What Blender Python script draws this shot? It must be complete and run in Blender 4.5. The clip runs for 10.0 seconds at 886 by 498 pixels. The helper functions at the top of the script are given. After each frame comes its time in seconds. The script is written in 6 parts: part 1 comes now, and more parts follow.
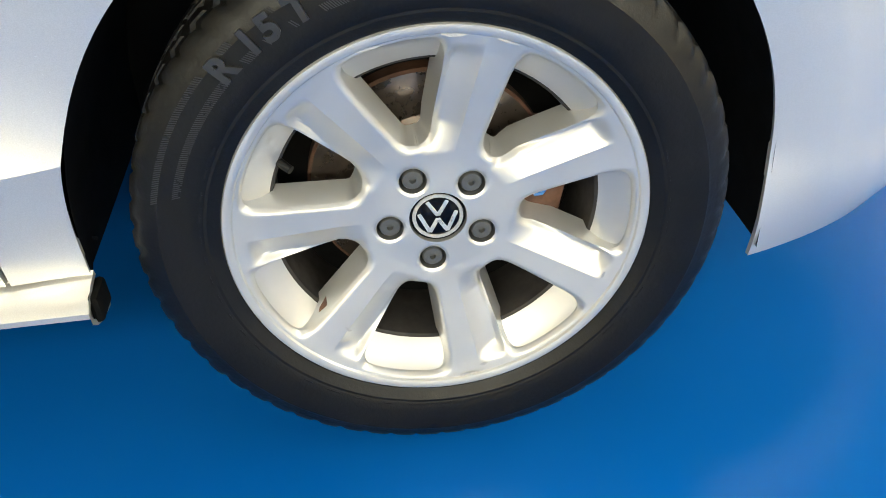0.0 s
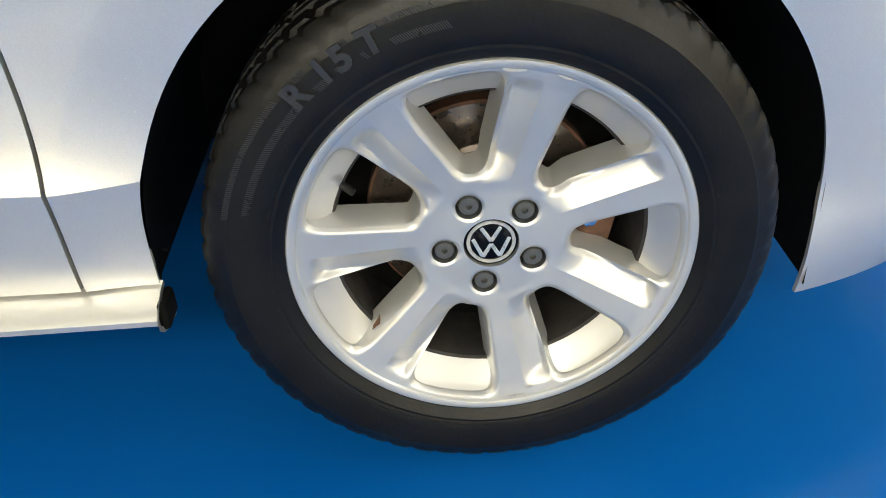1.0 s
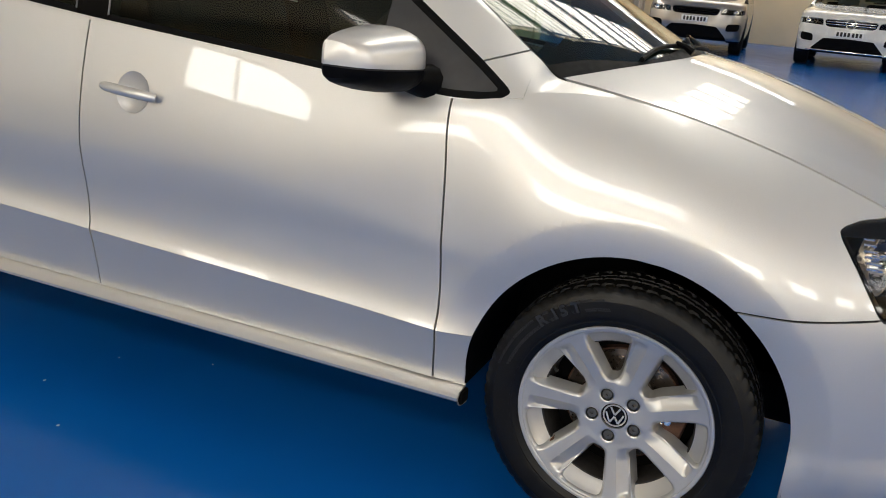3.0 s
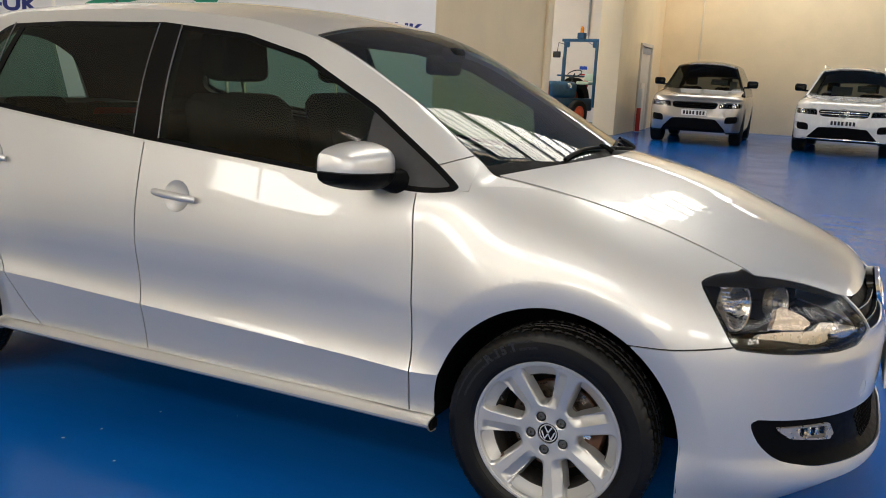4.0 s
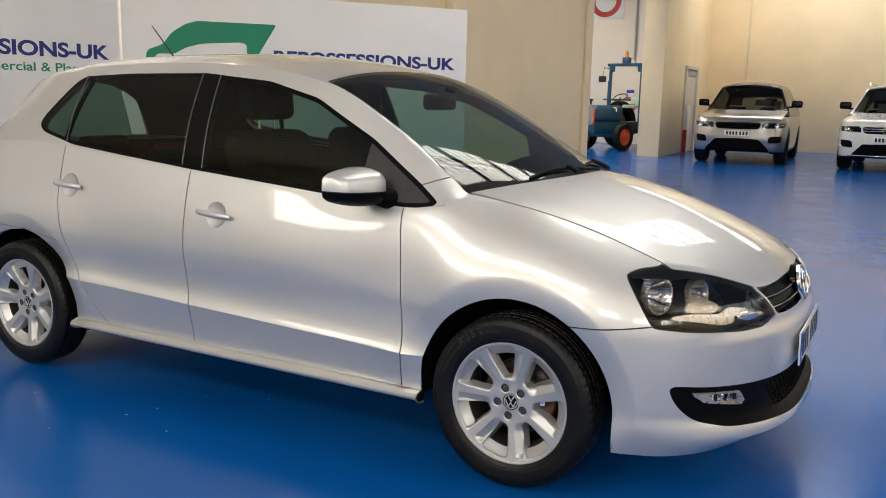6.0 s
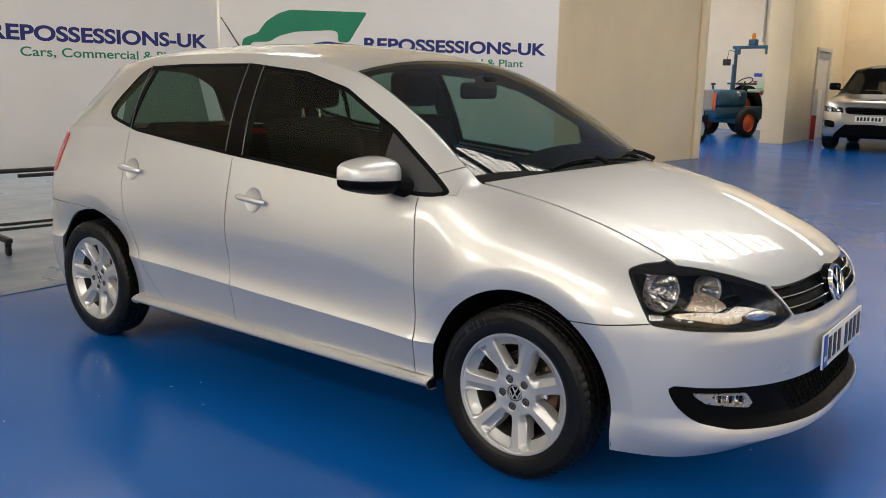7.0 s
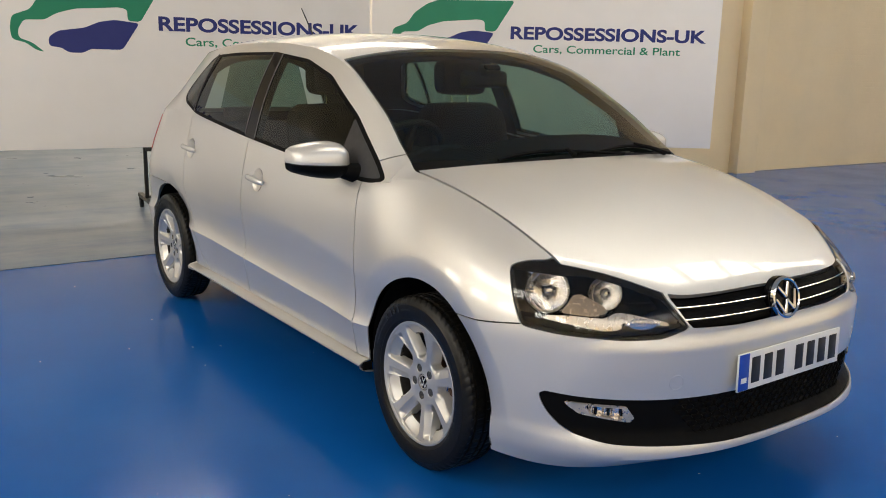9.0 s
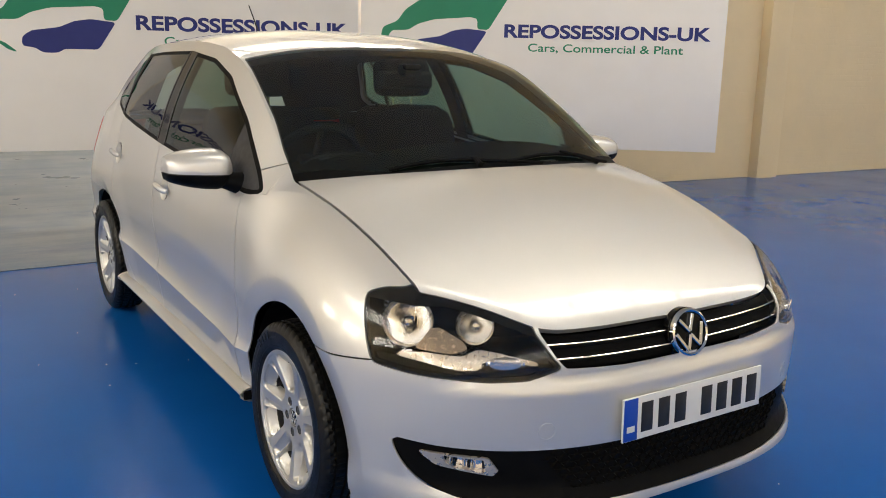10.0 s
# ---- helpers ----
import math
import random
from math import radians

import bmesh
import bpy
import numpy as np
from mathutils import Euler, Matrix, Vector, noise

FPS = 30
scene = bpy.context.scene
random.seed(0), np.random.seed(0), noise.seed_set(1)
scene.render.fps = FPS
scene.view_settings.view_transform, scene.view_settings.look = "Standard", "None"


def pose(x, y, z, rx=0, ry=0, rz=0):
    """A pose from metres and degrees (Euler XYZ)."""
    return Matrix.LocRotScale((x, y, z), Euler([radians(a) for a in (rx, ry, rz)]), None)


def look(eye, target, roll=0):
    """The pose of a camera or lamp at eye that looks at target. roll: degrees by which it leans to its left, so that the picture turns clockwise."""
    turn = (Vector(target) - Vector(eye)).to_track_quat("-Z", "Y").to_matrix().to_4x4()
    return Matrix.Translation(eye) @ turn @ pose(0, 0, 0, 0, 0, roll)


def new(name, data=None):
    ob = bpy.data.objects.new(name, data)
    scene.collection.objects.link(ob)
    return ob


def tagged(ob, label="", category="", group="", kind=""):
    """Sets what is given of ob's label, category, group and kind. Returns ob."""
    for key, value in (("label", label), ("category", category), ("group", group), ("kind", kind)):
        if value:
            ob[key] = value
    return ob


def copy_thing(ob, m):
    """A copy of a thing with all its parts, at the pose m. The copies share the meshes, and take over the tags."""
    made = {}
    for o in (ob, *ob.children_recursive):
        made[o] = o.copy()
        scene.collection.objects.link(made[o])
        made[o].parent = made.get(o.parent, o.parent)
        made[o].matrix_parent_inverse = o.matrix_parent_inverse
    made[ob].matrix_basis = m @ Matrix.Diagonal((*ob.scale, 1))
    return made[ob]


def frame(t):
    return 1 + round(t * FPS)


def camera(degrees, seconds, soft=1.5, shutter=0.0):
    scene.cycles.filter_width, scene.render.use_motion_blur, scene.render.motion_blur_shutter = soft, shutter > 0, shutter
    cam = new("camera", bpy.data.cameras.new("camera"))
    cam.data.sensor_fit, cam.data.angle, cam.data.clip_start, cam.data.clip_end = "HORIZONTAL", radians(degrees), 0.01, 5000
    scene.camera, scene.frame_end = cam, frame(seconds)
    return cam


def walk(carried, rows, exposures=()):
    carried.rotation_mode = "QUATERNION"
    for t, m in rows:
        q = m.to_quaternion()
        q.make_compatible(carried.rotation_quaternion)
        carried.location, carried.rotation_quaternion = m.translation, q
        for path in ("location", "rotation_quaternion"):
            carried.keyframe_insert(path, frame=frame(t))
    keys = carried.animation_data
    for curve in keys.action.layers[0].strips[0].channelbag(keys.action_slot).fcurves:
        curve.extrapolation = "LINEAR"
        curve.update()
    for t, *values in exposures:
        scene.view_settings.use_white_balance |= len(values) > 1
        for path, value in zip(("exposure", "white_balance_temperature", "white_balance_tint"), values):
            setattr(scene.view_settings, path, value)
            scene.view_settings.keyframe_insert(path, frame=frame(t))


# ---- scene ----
cam = camera(54.5, 10.0, soft=0.95)
PATH = [
    (0, (-0.061, -1.499, 0.759), (0.086, 0.129, -0.393), -3.3),
    (0.5, (-0.062, -1.511, 0.77), (0.048, 0.142, -0.35), -2.9),
    (1, (-0.074, -1.525, 0.777), (-0.019, 0.144, -0.323), -2.8),
    (1.5, (-0.09, -1.62, 0.844), (-0.405, 0.042, -0.223), -3.8),
    (2, (-0.068, -1.826, 0.974), (-0.691, -0.161, 0.058), 1.9),
    (2.5, (0.06, -2.09, 1.067), (-0.632, -0.371, 0.315), 3.8),
    (2.7, (0.149, -2.233, 1.099), (-0.568, -0.497, 0.414), 4.8),
    (3.8, (0.547, -2.84, 1.238), (-0.258, -1.067, 0.78), 3.2),
    (4, (0.632, -2.9, 1.232), (-0.187, -1.12, 0.834), 2.9),
    (4.5, (0.825, -3.073, 1.264), (-0.003, -1.283, 0.934), 2.4),
    (5, (0.965, -3.244, 1.263), (0.119, -1.458, 0.952), 1.9),
    (5.5, (1.083, -3.295, 1.275), (0.161, -1.556, 0.92), 1.5),
    (6, (1.1, -3.281, 1.278), (0.151, -1.554, 0.933), 1.4),
    (6.2, (1.109, -3.258, 1.287), (0.132, -1.547, 0.944), 1.0),
    (7.3, (1.584, -2.98, 1.31), (0.348, -1.459, 0.914), 1.8),
    (7.5, (1.665, -2.896, 1.311), (0.417, -1.384, 0.916), 2.1),
    (8, (1.867, -2.709, 1.322), (0.571, -1.24, 0.92), 2.3),
    (8.5, (2.096, -2.519, 1.348), (0.663, -1.182, 0.945), 2.7),
    (9, (2.207, -2.31, 1.328), (0.62, -1.168, 0.904), 1.4),
    (9.5, (2.201, -2.021, 1.344), (0.587, -0.922, 0.913), 1.5),
    (10, (2.239, -1.71, 1.338), (0.593, -0.656, 0.911), 1.3),
]
walk(cam, [(t, look(eye, target, roll)) for t, eye, target, roll in PATH],
     exposures=[(0, 1.85, 6100, 0), (0.4, 1.70, 6150, 1), (1.0, 1.60, 6100, 1), (1.5, 1.58, 6050, 0), (1.8, 1.14, 6000, 6), (2.1, 0.74, 5950, 8), (2.7, 0.56, 5900, 9), (4.2, 0.55, 5850, 10), (5.5, 0.62, 5820, 10), (7, 0.56, 5900, 10), (10, 0.72, 6200, 10)])

# exposure and light
def pc(xs, ys):
    """Smooth curve through given stations (monotone cubic)."""
    xs, ys = np.array(xs, float), np.array(ys, float)
    h, d = np.diff(xs), np.diff(ys) / np.diff(xs)
    m = np.zeros_like(xs)
    m[0], m[-1] = d[0], d[-1]
    for i in range(1, len(xs) - 1):
        if d[i - 1] * d[i] > 0:
            w1, w2 = 2 * h[i] + h[i - 1], h[i] + 2 * h[i - 1]
            m[i] = (w1 + w2) / (w1 / d[i - 1] + w2 / d[i])

    def f(x):
        x = np.clip(np.asarray(x, float), xs[0], xs[-1])
        i = np.clip(np.searchsorted(xs, x) - 1, 0, len(xs) - 2)
        t = (x - xs[i]) / h[i]
        return ((2 * t**3 - 3 * t**2 + 1) * ys[i] + (t**3 - 2 * t**2 + t) * h[i] * m[i]
                + (3 * t**2 - 2 * t**3) * ys[i + 1] + (t**3 - t**2) * h[i] * m[i + 1])
    return f


world = bpy.data.worlds.new("sky")
scene.world = world
world.use_nodes = True
sky = world.node_tree.nodes.new("ShaderNodeTexSky")
sky.sky_type, sky.sun_disc = "NISHITA", False
sky.sun_elevation, sky.sun_rotation = radians(40), radians(150)
world.node_tree.links.new(sky.outputs[0], world.node_tree.nodes["Background"].inputs[0])
world.node_tree.nodes["Background"].inputs[1].default_value = 0.12


def area(name, m, sx, sy, watts, colour):
    lamp = bpy.data.lights.new(name, "AREA")
    lamp.shape, lamp.size, lamp.size_y, lamp.energy, lamp.color = "RECTANGLE", sx, sy, watts, colour
    ob = new(name, lamp)
    ob.matrix_world = m
    return ob


CEIL = 5.6
DAY = (1.0, 0.88, 0.68)
# daylight in the rooflight openings: x centre, y from, y to, width, watts
ROOFLIGHTS = [(0.2, -0.6, 13.0, 1.1, 310), (-1.2, 19.8, 22.8, 6.0, 140), (7.9, -8.6, 8.4, 2.4, 300), (11.3, -8.6, 8.0, 2.4, 400), (10.4, 12.5, 22.0, 3.8, 720), (-8.4, 8.0, 21.0, 2.6, 800), (-8.9, 0.5, 6.0, 2.0, 300), (-2.0, -9.0, -6.6, 5.0, 190)]
for x, y0, y1, w, watts in ROOFLIGHTS:
    area("rooflight_daylight", pose(x, (y0 + y1) / 2, CEIL + 0.22), w - 0.06, y1 - y0 - 0.06, watts, DAY)
# daylight in the high windows behind the camera
WINDOWS_X, WIN_Z0, WIN_Z1, WIN_W = (-7.2, -4.2, -1.2, 1.8, 4.8, 7.8, 10.8), 2.7, 4.1, 1.7
for x in WINDOWS_X:
    area("window_daylight", pose(x, -9.62, (WIN_Z0 + WIN_Z1) / 2, 90, 0, 0), WIN_W - 0.06, WIN_Z1 - WIN_Z0 - 0.06, 50, DAY)


# ---- materials ----
def nodes_of(name):
    m = bpy.data.materials.new(name)
    m.use_nodes = True
    nt = m.node_tree
    return m, nt, nt.nodes["Principled BSDF"]


def link(nt, a, b):
    nt.links.new(a, b)


def noise_node(nt, scale, detail=4.0, rough=0.6, stretch=None):
    tc = nt.nodes.new("ShaderNodeTexCoord")
    n = nt.nodes.new("ShaderNodeTexNoise")
    n.inputs["Scale"].default_value, n.inputs["Detail"].default_value, n.inputs["Roughness"].default_value = scale, detail, rough
    src = tc.outputs["Object"]
    if stretch:
        mp = nt.nodes.new("ShaderNodeMapping")
        mp.inputs["Scale"].default_value = stretch
        link(nt, src, mp.inputs[0])
        src = mp.outputs[0]
    link(nt, src, n.inputs["Vector"])
    return n.outputs[0]


def ramp(nt, fac, stops):
    r = nt.nodes.new("ShaderNodeValToRGB")
    el = r.color_ramp.elements
    while len(el) < len(stops):
        el.new(0.5)
    for e, (p, c) in zip(el, stops):
        e.position = p
        e.color = (*c, 1) if len(c) == 3 else c
    link(nt, fac, r.inputs[0])
    return r.outputs[0]


def bump(nt, b, height, strength, dist):
    n = nt.nodes.new("ShaderNodeBump")
    n.inputs["Strength"].default_value, n.inputs["Distance"].default_value = strength, dist
    link(nt, height, n.inputs["Height"])
    link(nt, n.outputs[0], b.inputs["Normal"])


def surface(name, colour, rough=0.5, metal=0.0, vary=0.12, scale=6.0, grain=120.0, relief=0.1, depth=0.0006, coat=0.0, rvary=0.08, spec=0.5):
    """A surface with broad tone changes, fine grain and uneven gloss."""
    m, nt, b = nodes_of(name)
    c = np.array(colour)
    big, fine = noise_node(nt, scale), noise_node(nt, grain, 3.0)
    col = ramp(nt, big, [(0.3, tuple(c * (1 - vary))), (0.7, tuple(np.minimum(c * (1 + vary), 1)))])
    link(nt, col, b.inputs["Base Color"])
    rr = ramp(nt, noise_node(nt, scale * 2.3), [(0.3, (max(rough - rvary, 0.02),) * 3), (0.7, (min(rough + rvary, 1),) * 3)])
    link(nt, rr, b.inputs["Roughness"])
    b.inputs["Metallic"].default_value = metal
    b.inputs["Coat Weight"].default_value = coat
    b.inputs["Specular IOR Level"].default_value = spec
    b.inputs["Coat Roughness"].default_value = 0.03
    if relief:
        bump(nt, b, fine, relief, depth)
    return m


def paint(name, colour, flake=0.05, metal=0.71, rough=0.46):
    """Metallic car paint under clear lacquer."""
    m, nt, b = nodes_of(name)
    c = np.array(colour)
    fl = noise_node(nt, 900.0, 2.0)
    link(nt, ramp(nt, fl, [(0.35, tuple(c * (1 - flake))), (0.65, tuple(np.minimum(c * (1 + flake), 1)))]), b.inputs["Base Color"])
    b.inputs["Metallic"].default_value, b.inputs["Roughness"].default_value = metal, rough
    b.inputs["Coat Weight"].default_value, b.inputs["Coat Roughness"].default_value = 1.0, 0.025
    bump(nt, b, noise_node(nt, 14.0, 3.0), 0.04, 0.002)
    return m


def glass(name, tint, gloss=0.02, f0=0.05):
    """A thin pane: tinted see-through, with a mirror gloss that grows towards grazing views."""
    m = bpy.data.materials.new(name)
    m.use_nodes = True
    nt = m.node_tree
    nt.nodes.remove(nt.nodes["Principled BSDF"])
    tr, gl, lw, mx, pw, ma = (nt.nodes.new(k) for k in ("ShaderNodeBsdfTransparent", "ShaderNodeBsdfGlossy", "ShaderNodeLayerWeight", "ShaderNodeMixShader", "ShaderNodeMath", "ShaderNodeMath"))
    tr.inputs[0].default_value = (*tint, 1)
    gl.inputs["Roughness"].default_value = gloss
    lw.inputs["Blend"].default_value = 0.5
    pw.operation, ma.operation = "POWER", "MULTIPLY_ADD"
    pw.inputs[1].default_value = 5.0
    ma.inputs[1].default_value, ma.inputs[2].default_value = 1 - f0, f0
    link(nt, lw.outputs["Facing"], pw.inputs[0])
    link(nt, pw.outputs[0], ma.inputs[0])
    link(nt, ma.outputs[0], mx.inputs[0])
    link(nt, tr.outputs[0], mx.inputs[1])
    link(nt, gl.outputs[0], mx.inputs[2])
    link(nt, mx.outputs[0], nt.nodes["Material Output"].inputs[0])
    return m


SILVER = paint("silver metallic paint", (0.70, 0.69, 0.67))
RIM = surface("silver alloy lacquer", (0.58, 0.578, 0.568), 0.41, 0.70, 0.05, 9, 300, 0.05, 0.0003, coat=0.35)
RUBBER = surface("tyre rubber", (0.0060, 0.0057, 0.0053), 0.38, 0, 0.3, 14, 200, 0.45, 0.0009, spec=0.26)
BLACK = surface("black grained plastic", (0.004, 0.004, 0.0043), 0.5, 0, 0.15, 20, 500, 0.2, 0.0004, spec=0.06)
GLOSSBLACK = surface("gloss black plastic", (0.003, 0.003, 0.0035), 0.09, 0, 0.1, 8, 100, 0, 0, rvary=0.03, spec=0.2)
DARK = surface("dark underbody", (0.003, 0.003, 0.003), 0.9, 0, 0.3, 8, 80, 0.2, spec=0.15)
CHROME = surface("chrome", (0.82, 0.82, 0.82), 0.07, 1.0, 0.03, 10, 200, 0, 0, rvary=0.03)
GLASS = glass("green-tinted window glass", (0.44, 0.57, 0.50), f0=0.04)
SCREENGLASS = glass("laminated windscreen glass", (0.44, 0.57, 0.50), f0=0.065)
PRIVACY = glass("dark rear window glass", (0.26, 0.37, 0.32), f0=0.05)
LENS = glass("clear lamp lens", (0.93, 0.93, 0.93))
GREYTRIM = surface("charcoal grained plastic", (0.035, 0.035, 0.037), 0.45, 0, 0.12, 20, 500, 0.2, 0.0004, spec=0.35)
GASKET = surface("black rubber seal", (0.012, 0.012, 0.012), 0.45)
REDLENS = surface("red lamp lens", (0.45, 0.012, 0.01), 0.12, 0, 0.1, 30, 300, 0.1)
DISC = surface("worn steel brake disc", (0.22, 0.18, 0.15), 0.30, 0.9, 0.2, 30, 200, 0.2)
RUST = surface("rusty iron", (0.10, 0.05, 0.03), 0.8, 0.2, 0.4, 40, 250, 0.5, 0.001)
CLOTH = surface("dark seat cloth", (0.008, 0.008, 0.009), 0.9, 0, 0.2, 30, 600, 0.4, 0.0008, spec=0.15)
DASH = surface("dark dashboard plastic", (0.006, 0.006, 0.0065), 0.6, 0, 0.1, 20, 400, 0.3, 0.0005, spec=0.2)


def floor_material():
    m, nt, b = nodes_of("blue epoxy floor paint")
    col = ramp(nt, noise_node(nt, 0.9, 5.0), [(0.3, (0.0045, 0.086, 0.355)), (0.7, (0.0085, 0.108, 0.415))])
    dust = ramp(nt, noise_node(nt, 55.0, 6.0, 0.7), [(0.66, (0, 0, 0)), (0.82, (0.2, 0.2, 0.2))])
    mix = nt.nodes.new("ShaderNodeMix")
    mix.data_type = "RGBA"
    link(nt, dust, mix.inputs["Factor"])
    link(nt, col, mix.inputs["A"])
    mix.inputs["B"].default_value = (0.010, 0.092, 0.33, 1)
    link(nt, mix.outputs["Result"], b.inputs["Base Color"])
    link(nt, ramp(nt, noise_node(nt, 1.7, 6.0), [(0.3, (0.16,) * 3), (0.7, (0.24,) * 3)]), b.inputs["Roughness"])
    b.inputs["Specular IOR Level"].default_value = 0.16
    bump(nt, b, noise_node(nt, 75.0, 6.0, 0.7), 0.16, 0.0016)
    return m


FLOOR = floor_material()


def worn_floor():
    """Older floor paint, rubbed pale and streaky."""
    m, nt, b = nodes_of("worn pale floor paint")
    link(nt, ramp(nt, noise_node(nt, 1.3, 7.0, 0.65, (3.0, 0.6, 1)), [(0.25, (0.085, 0.145, 0.25)), (0.5, (0.18, 0.225, 0.29)), (0.75, (0.26, 0.29, 0.33))]), b.inputs["Base Color"])
    link(nt, ramp(nt, noise_node(nt, 2.0, 6.0), [(0.3, (0.25,) * 3), (0.7, (0.45,) * 3)]), b.inputs["Roughness"])
    bump(nt, b, noise_node(nt, 30.0, 5.0), 0.12, 0.002)
    return m


WORN = worn_floor()


def painted_brick(name, colour):
    """Thick paint over brick courses that still show."""
    m, nt, b = nodes_of(name)
    c = np.array(colour)
    tc, sep, add, com = (nt.nodes.new(k) for k in ("ShaderNodeTexCoord", "ShaderNodeSeparateXYZ", "ShaderNodeMath", "ShaderNodeCombineXYZ"))
    link(nt, tc.outputs["Object"], sep.inputs[0])
    link(nt, sep.outputs[0], add.inputs[0])
    link(nt, sep.outputs[1], add.inputs[1])
    link(nt, add.outputs[0], com.inputs[0])
    link(nt, sep.outputs[2], com.inputs[1])
    br = nt.nodes.new("ShaderNodeTexBrick")
    br.inputs["Scale"].default_value = 1.0
    br.inputs["Brick Width"].default_value, br.inputs["Row Height"].default_value = 0.225, 0.075
    br.inputs["Mortar Size"].default_value, br.inputs["Mortar Smooth"].default_value = 0.006, 0.6
    br.inputs["Color1"].default_value, br.inputs["Color2"].default_value, br.inputs["Mortar"].default_value = (1, 1, 1, 1), (0.8, 0.8, 0.8, 1), (0, 0, 0, 1)
    link(nt, com.outputs[0], br.inputs["Vector"])
    tone = ramp(nt, noise_node(nt, 0.8, 6.0), [(0.3, tuple(c * 0.93)), (0.7, tuple(c * 1.05))])
    grime = ramp(nt, noise_node(nt, 7.0, 8.0, 0.75), [(0.60, (0, 0, 0)), (0.80, (0.35,) * 3)])
    mix = nt.nodes.new("ShaderNodeMix")
    mix.data_type = "RGBA"
    link(nt, grime, mix.inputs["Factor"])
    link(nt, tone, mix.inputs["A"])
    mix.inputs["B"].default_value = (*(c * 0.82), 1)
    link(nt, mix.outputs["Result"], b.inputs["Base Color"])
    b.inputs["Roughness"].default_value = 0.5
    mm = nt.nodes.new("ShaderNodeMath")
    mm.operation = "MULTIPLY_ADD"
    mm.inputs[1].default_value = 0.6
    link(nt, noise_node(nt, 9.0, 6.0), mm.inputs[0])
    # the courses show only where the paint is thin
    thin = nt.nodes.new("ShaderNodeMath")
    thin.operation = "MULTIPLY"
    link(nt, br.outputs["Color"], thin.inputs[0])
    link(nt, ramp(nt, noise_node(nt, 1.1, 5.0, 0.65, (1, 1, 2.5)), [(0.46, (0.08,) * 3), (0.66, (0.9,) * 3)]), thin.inputs[1])
    link(nt, thin.outputs[0], mm.inputs[2])
    bump(nt, b, mm.outputs[0], 0.26, 0.006)
    return m


CREAM = painted_brick("cream paint on brick", (0.87, 0.715, 0.455))
CREAM_SMOOTH = surface("cream wall paint", (0.76, 0.67, 0.505), 0.6, 0, 0.06, 0.7, 60, 0.25, 0.002)
WHITEWALL = surface("off-white wall paint", (0.79, 0.715, 0.60), 0.65, 0, 0.05, 0.8, 60, 0.25, 0.002)
CEILM = surface("cream roof lining", (0.82, 0.72, 0.56), 0.8, 0, 0.06, 0.8, 30, 0.2, 0.002)
STEEL = surface("painted roof steel", (0.35, 0.36, 0.36), 0.5, 0, 0.1, 4, 80, 0.1)
BANNER = surface("white banner board", (0.78, 0.76, 0.74), 0.5, 0, 0.03, 1.5, 90, 0.08, 0.001)
GREEN = surface("green print", (0.010, 0.22, 0.115), 0.5, 0, 0.05, 5, 90, 0)
NAVY = surface("dark blue print", (0.012, 0.022, 0.17), 0.5, 0, 0.05, 5, 90, 0)


# ---- building blocks ----
def finish(me, mat, smooth=35.0):
    me.materials.append(mat)
    if smooth:
        me.polygons.foreach_set("use_smooth", [True] * len(me.polygons))
        me.set_sharp_from_angle(angle=radians(smooth))
    me.update()
    return me


def hang(name, me, parent=None, label="", at=None):
    ob = new(name, me)
    if parent is not None:
        ob.parent = parent
    if at is not None:
        ob.matrix_basis = at
    if label:
        ob["label"] = label
    return ob


def part(name, bm, mat, parent=None, label="", at=None, smooth=35.0):
    """Links a bmesh as one mesh object under a thing or a part."""
    me = bpy.data.meshes.new(name)
    bm.to_mesh(me)
    bm.free()
    return hang(name, finish(me, mat, smooth), parent, label, at)


def raw(name, verts, faces, mat, parent=None, label="", at=None, smooth=35.0):
    me = bpy.data.meshes.new(name)
    me.from_pydata([tuple(map(float, v[:3])) for v in verts], [], [tuple(map(int, f)) for f in faces])
    me.validate()
    return hang(name, finish(me, mat, smooth), parent, label, at)


def empty(name, label, category, at=None, group="", kind=""):
    ob = new(name)
    if at is not None:
        ob.matrix_basis = at
    return tagged(ob, label, category, group, kind)


def box_bm(size, centre=(0, 0, 0), bevel=0.0, seg=2, turn=None):
    bm = bmesh.new()
    bmesh.ops.create_cube(bm, size=1.0)
    bmesh.ops.scale(bm, vec=size, verts=bm.verts)
    if bevel:
        bmesh.ops.bevel(bm, geom=bm.edges[:], offset=bevel, segments=seg, affect="EDGES", profile=0.5)
    if turn is not None:
        bmesh.ops.transform(bm, matrix=turn, verts=bm.verts)
    bmesh.ops.translate(bm, vec=centre, verts=bm.verts)
    return bm


def lathe(profile, n=64, axis="y", closed=False, a0=0.0, a1=360.0):
    """Revolves (radius, along) pairs about an axis; returns verts, faces."""
    full = abs(a1 - a0) >= 359.9
    k = n if full else n + 1
    vs, fs, p = [], [], len(profile)
    for i in range(k):
        a = radians(a0 + (a1 - a0) * i / n)
        c, s = math.cos(a), math.sin(a)
        for r, h in profile:
            vs.append((r * c, h, r * s) if axis == "y" else ((r * c, r * s, h) if axis == "z" else (h, r * c, r * s)))
    for i in range(n):
        j = (i + 1) % k
        for q in range(p if closed else p - 1):
            w = (q + 1) % p
            fs.append((i * p + q, j * p + q, j * p + w, i * p + w))
    return vs, fs


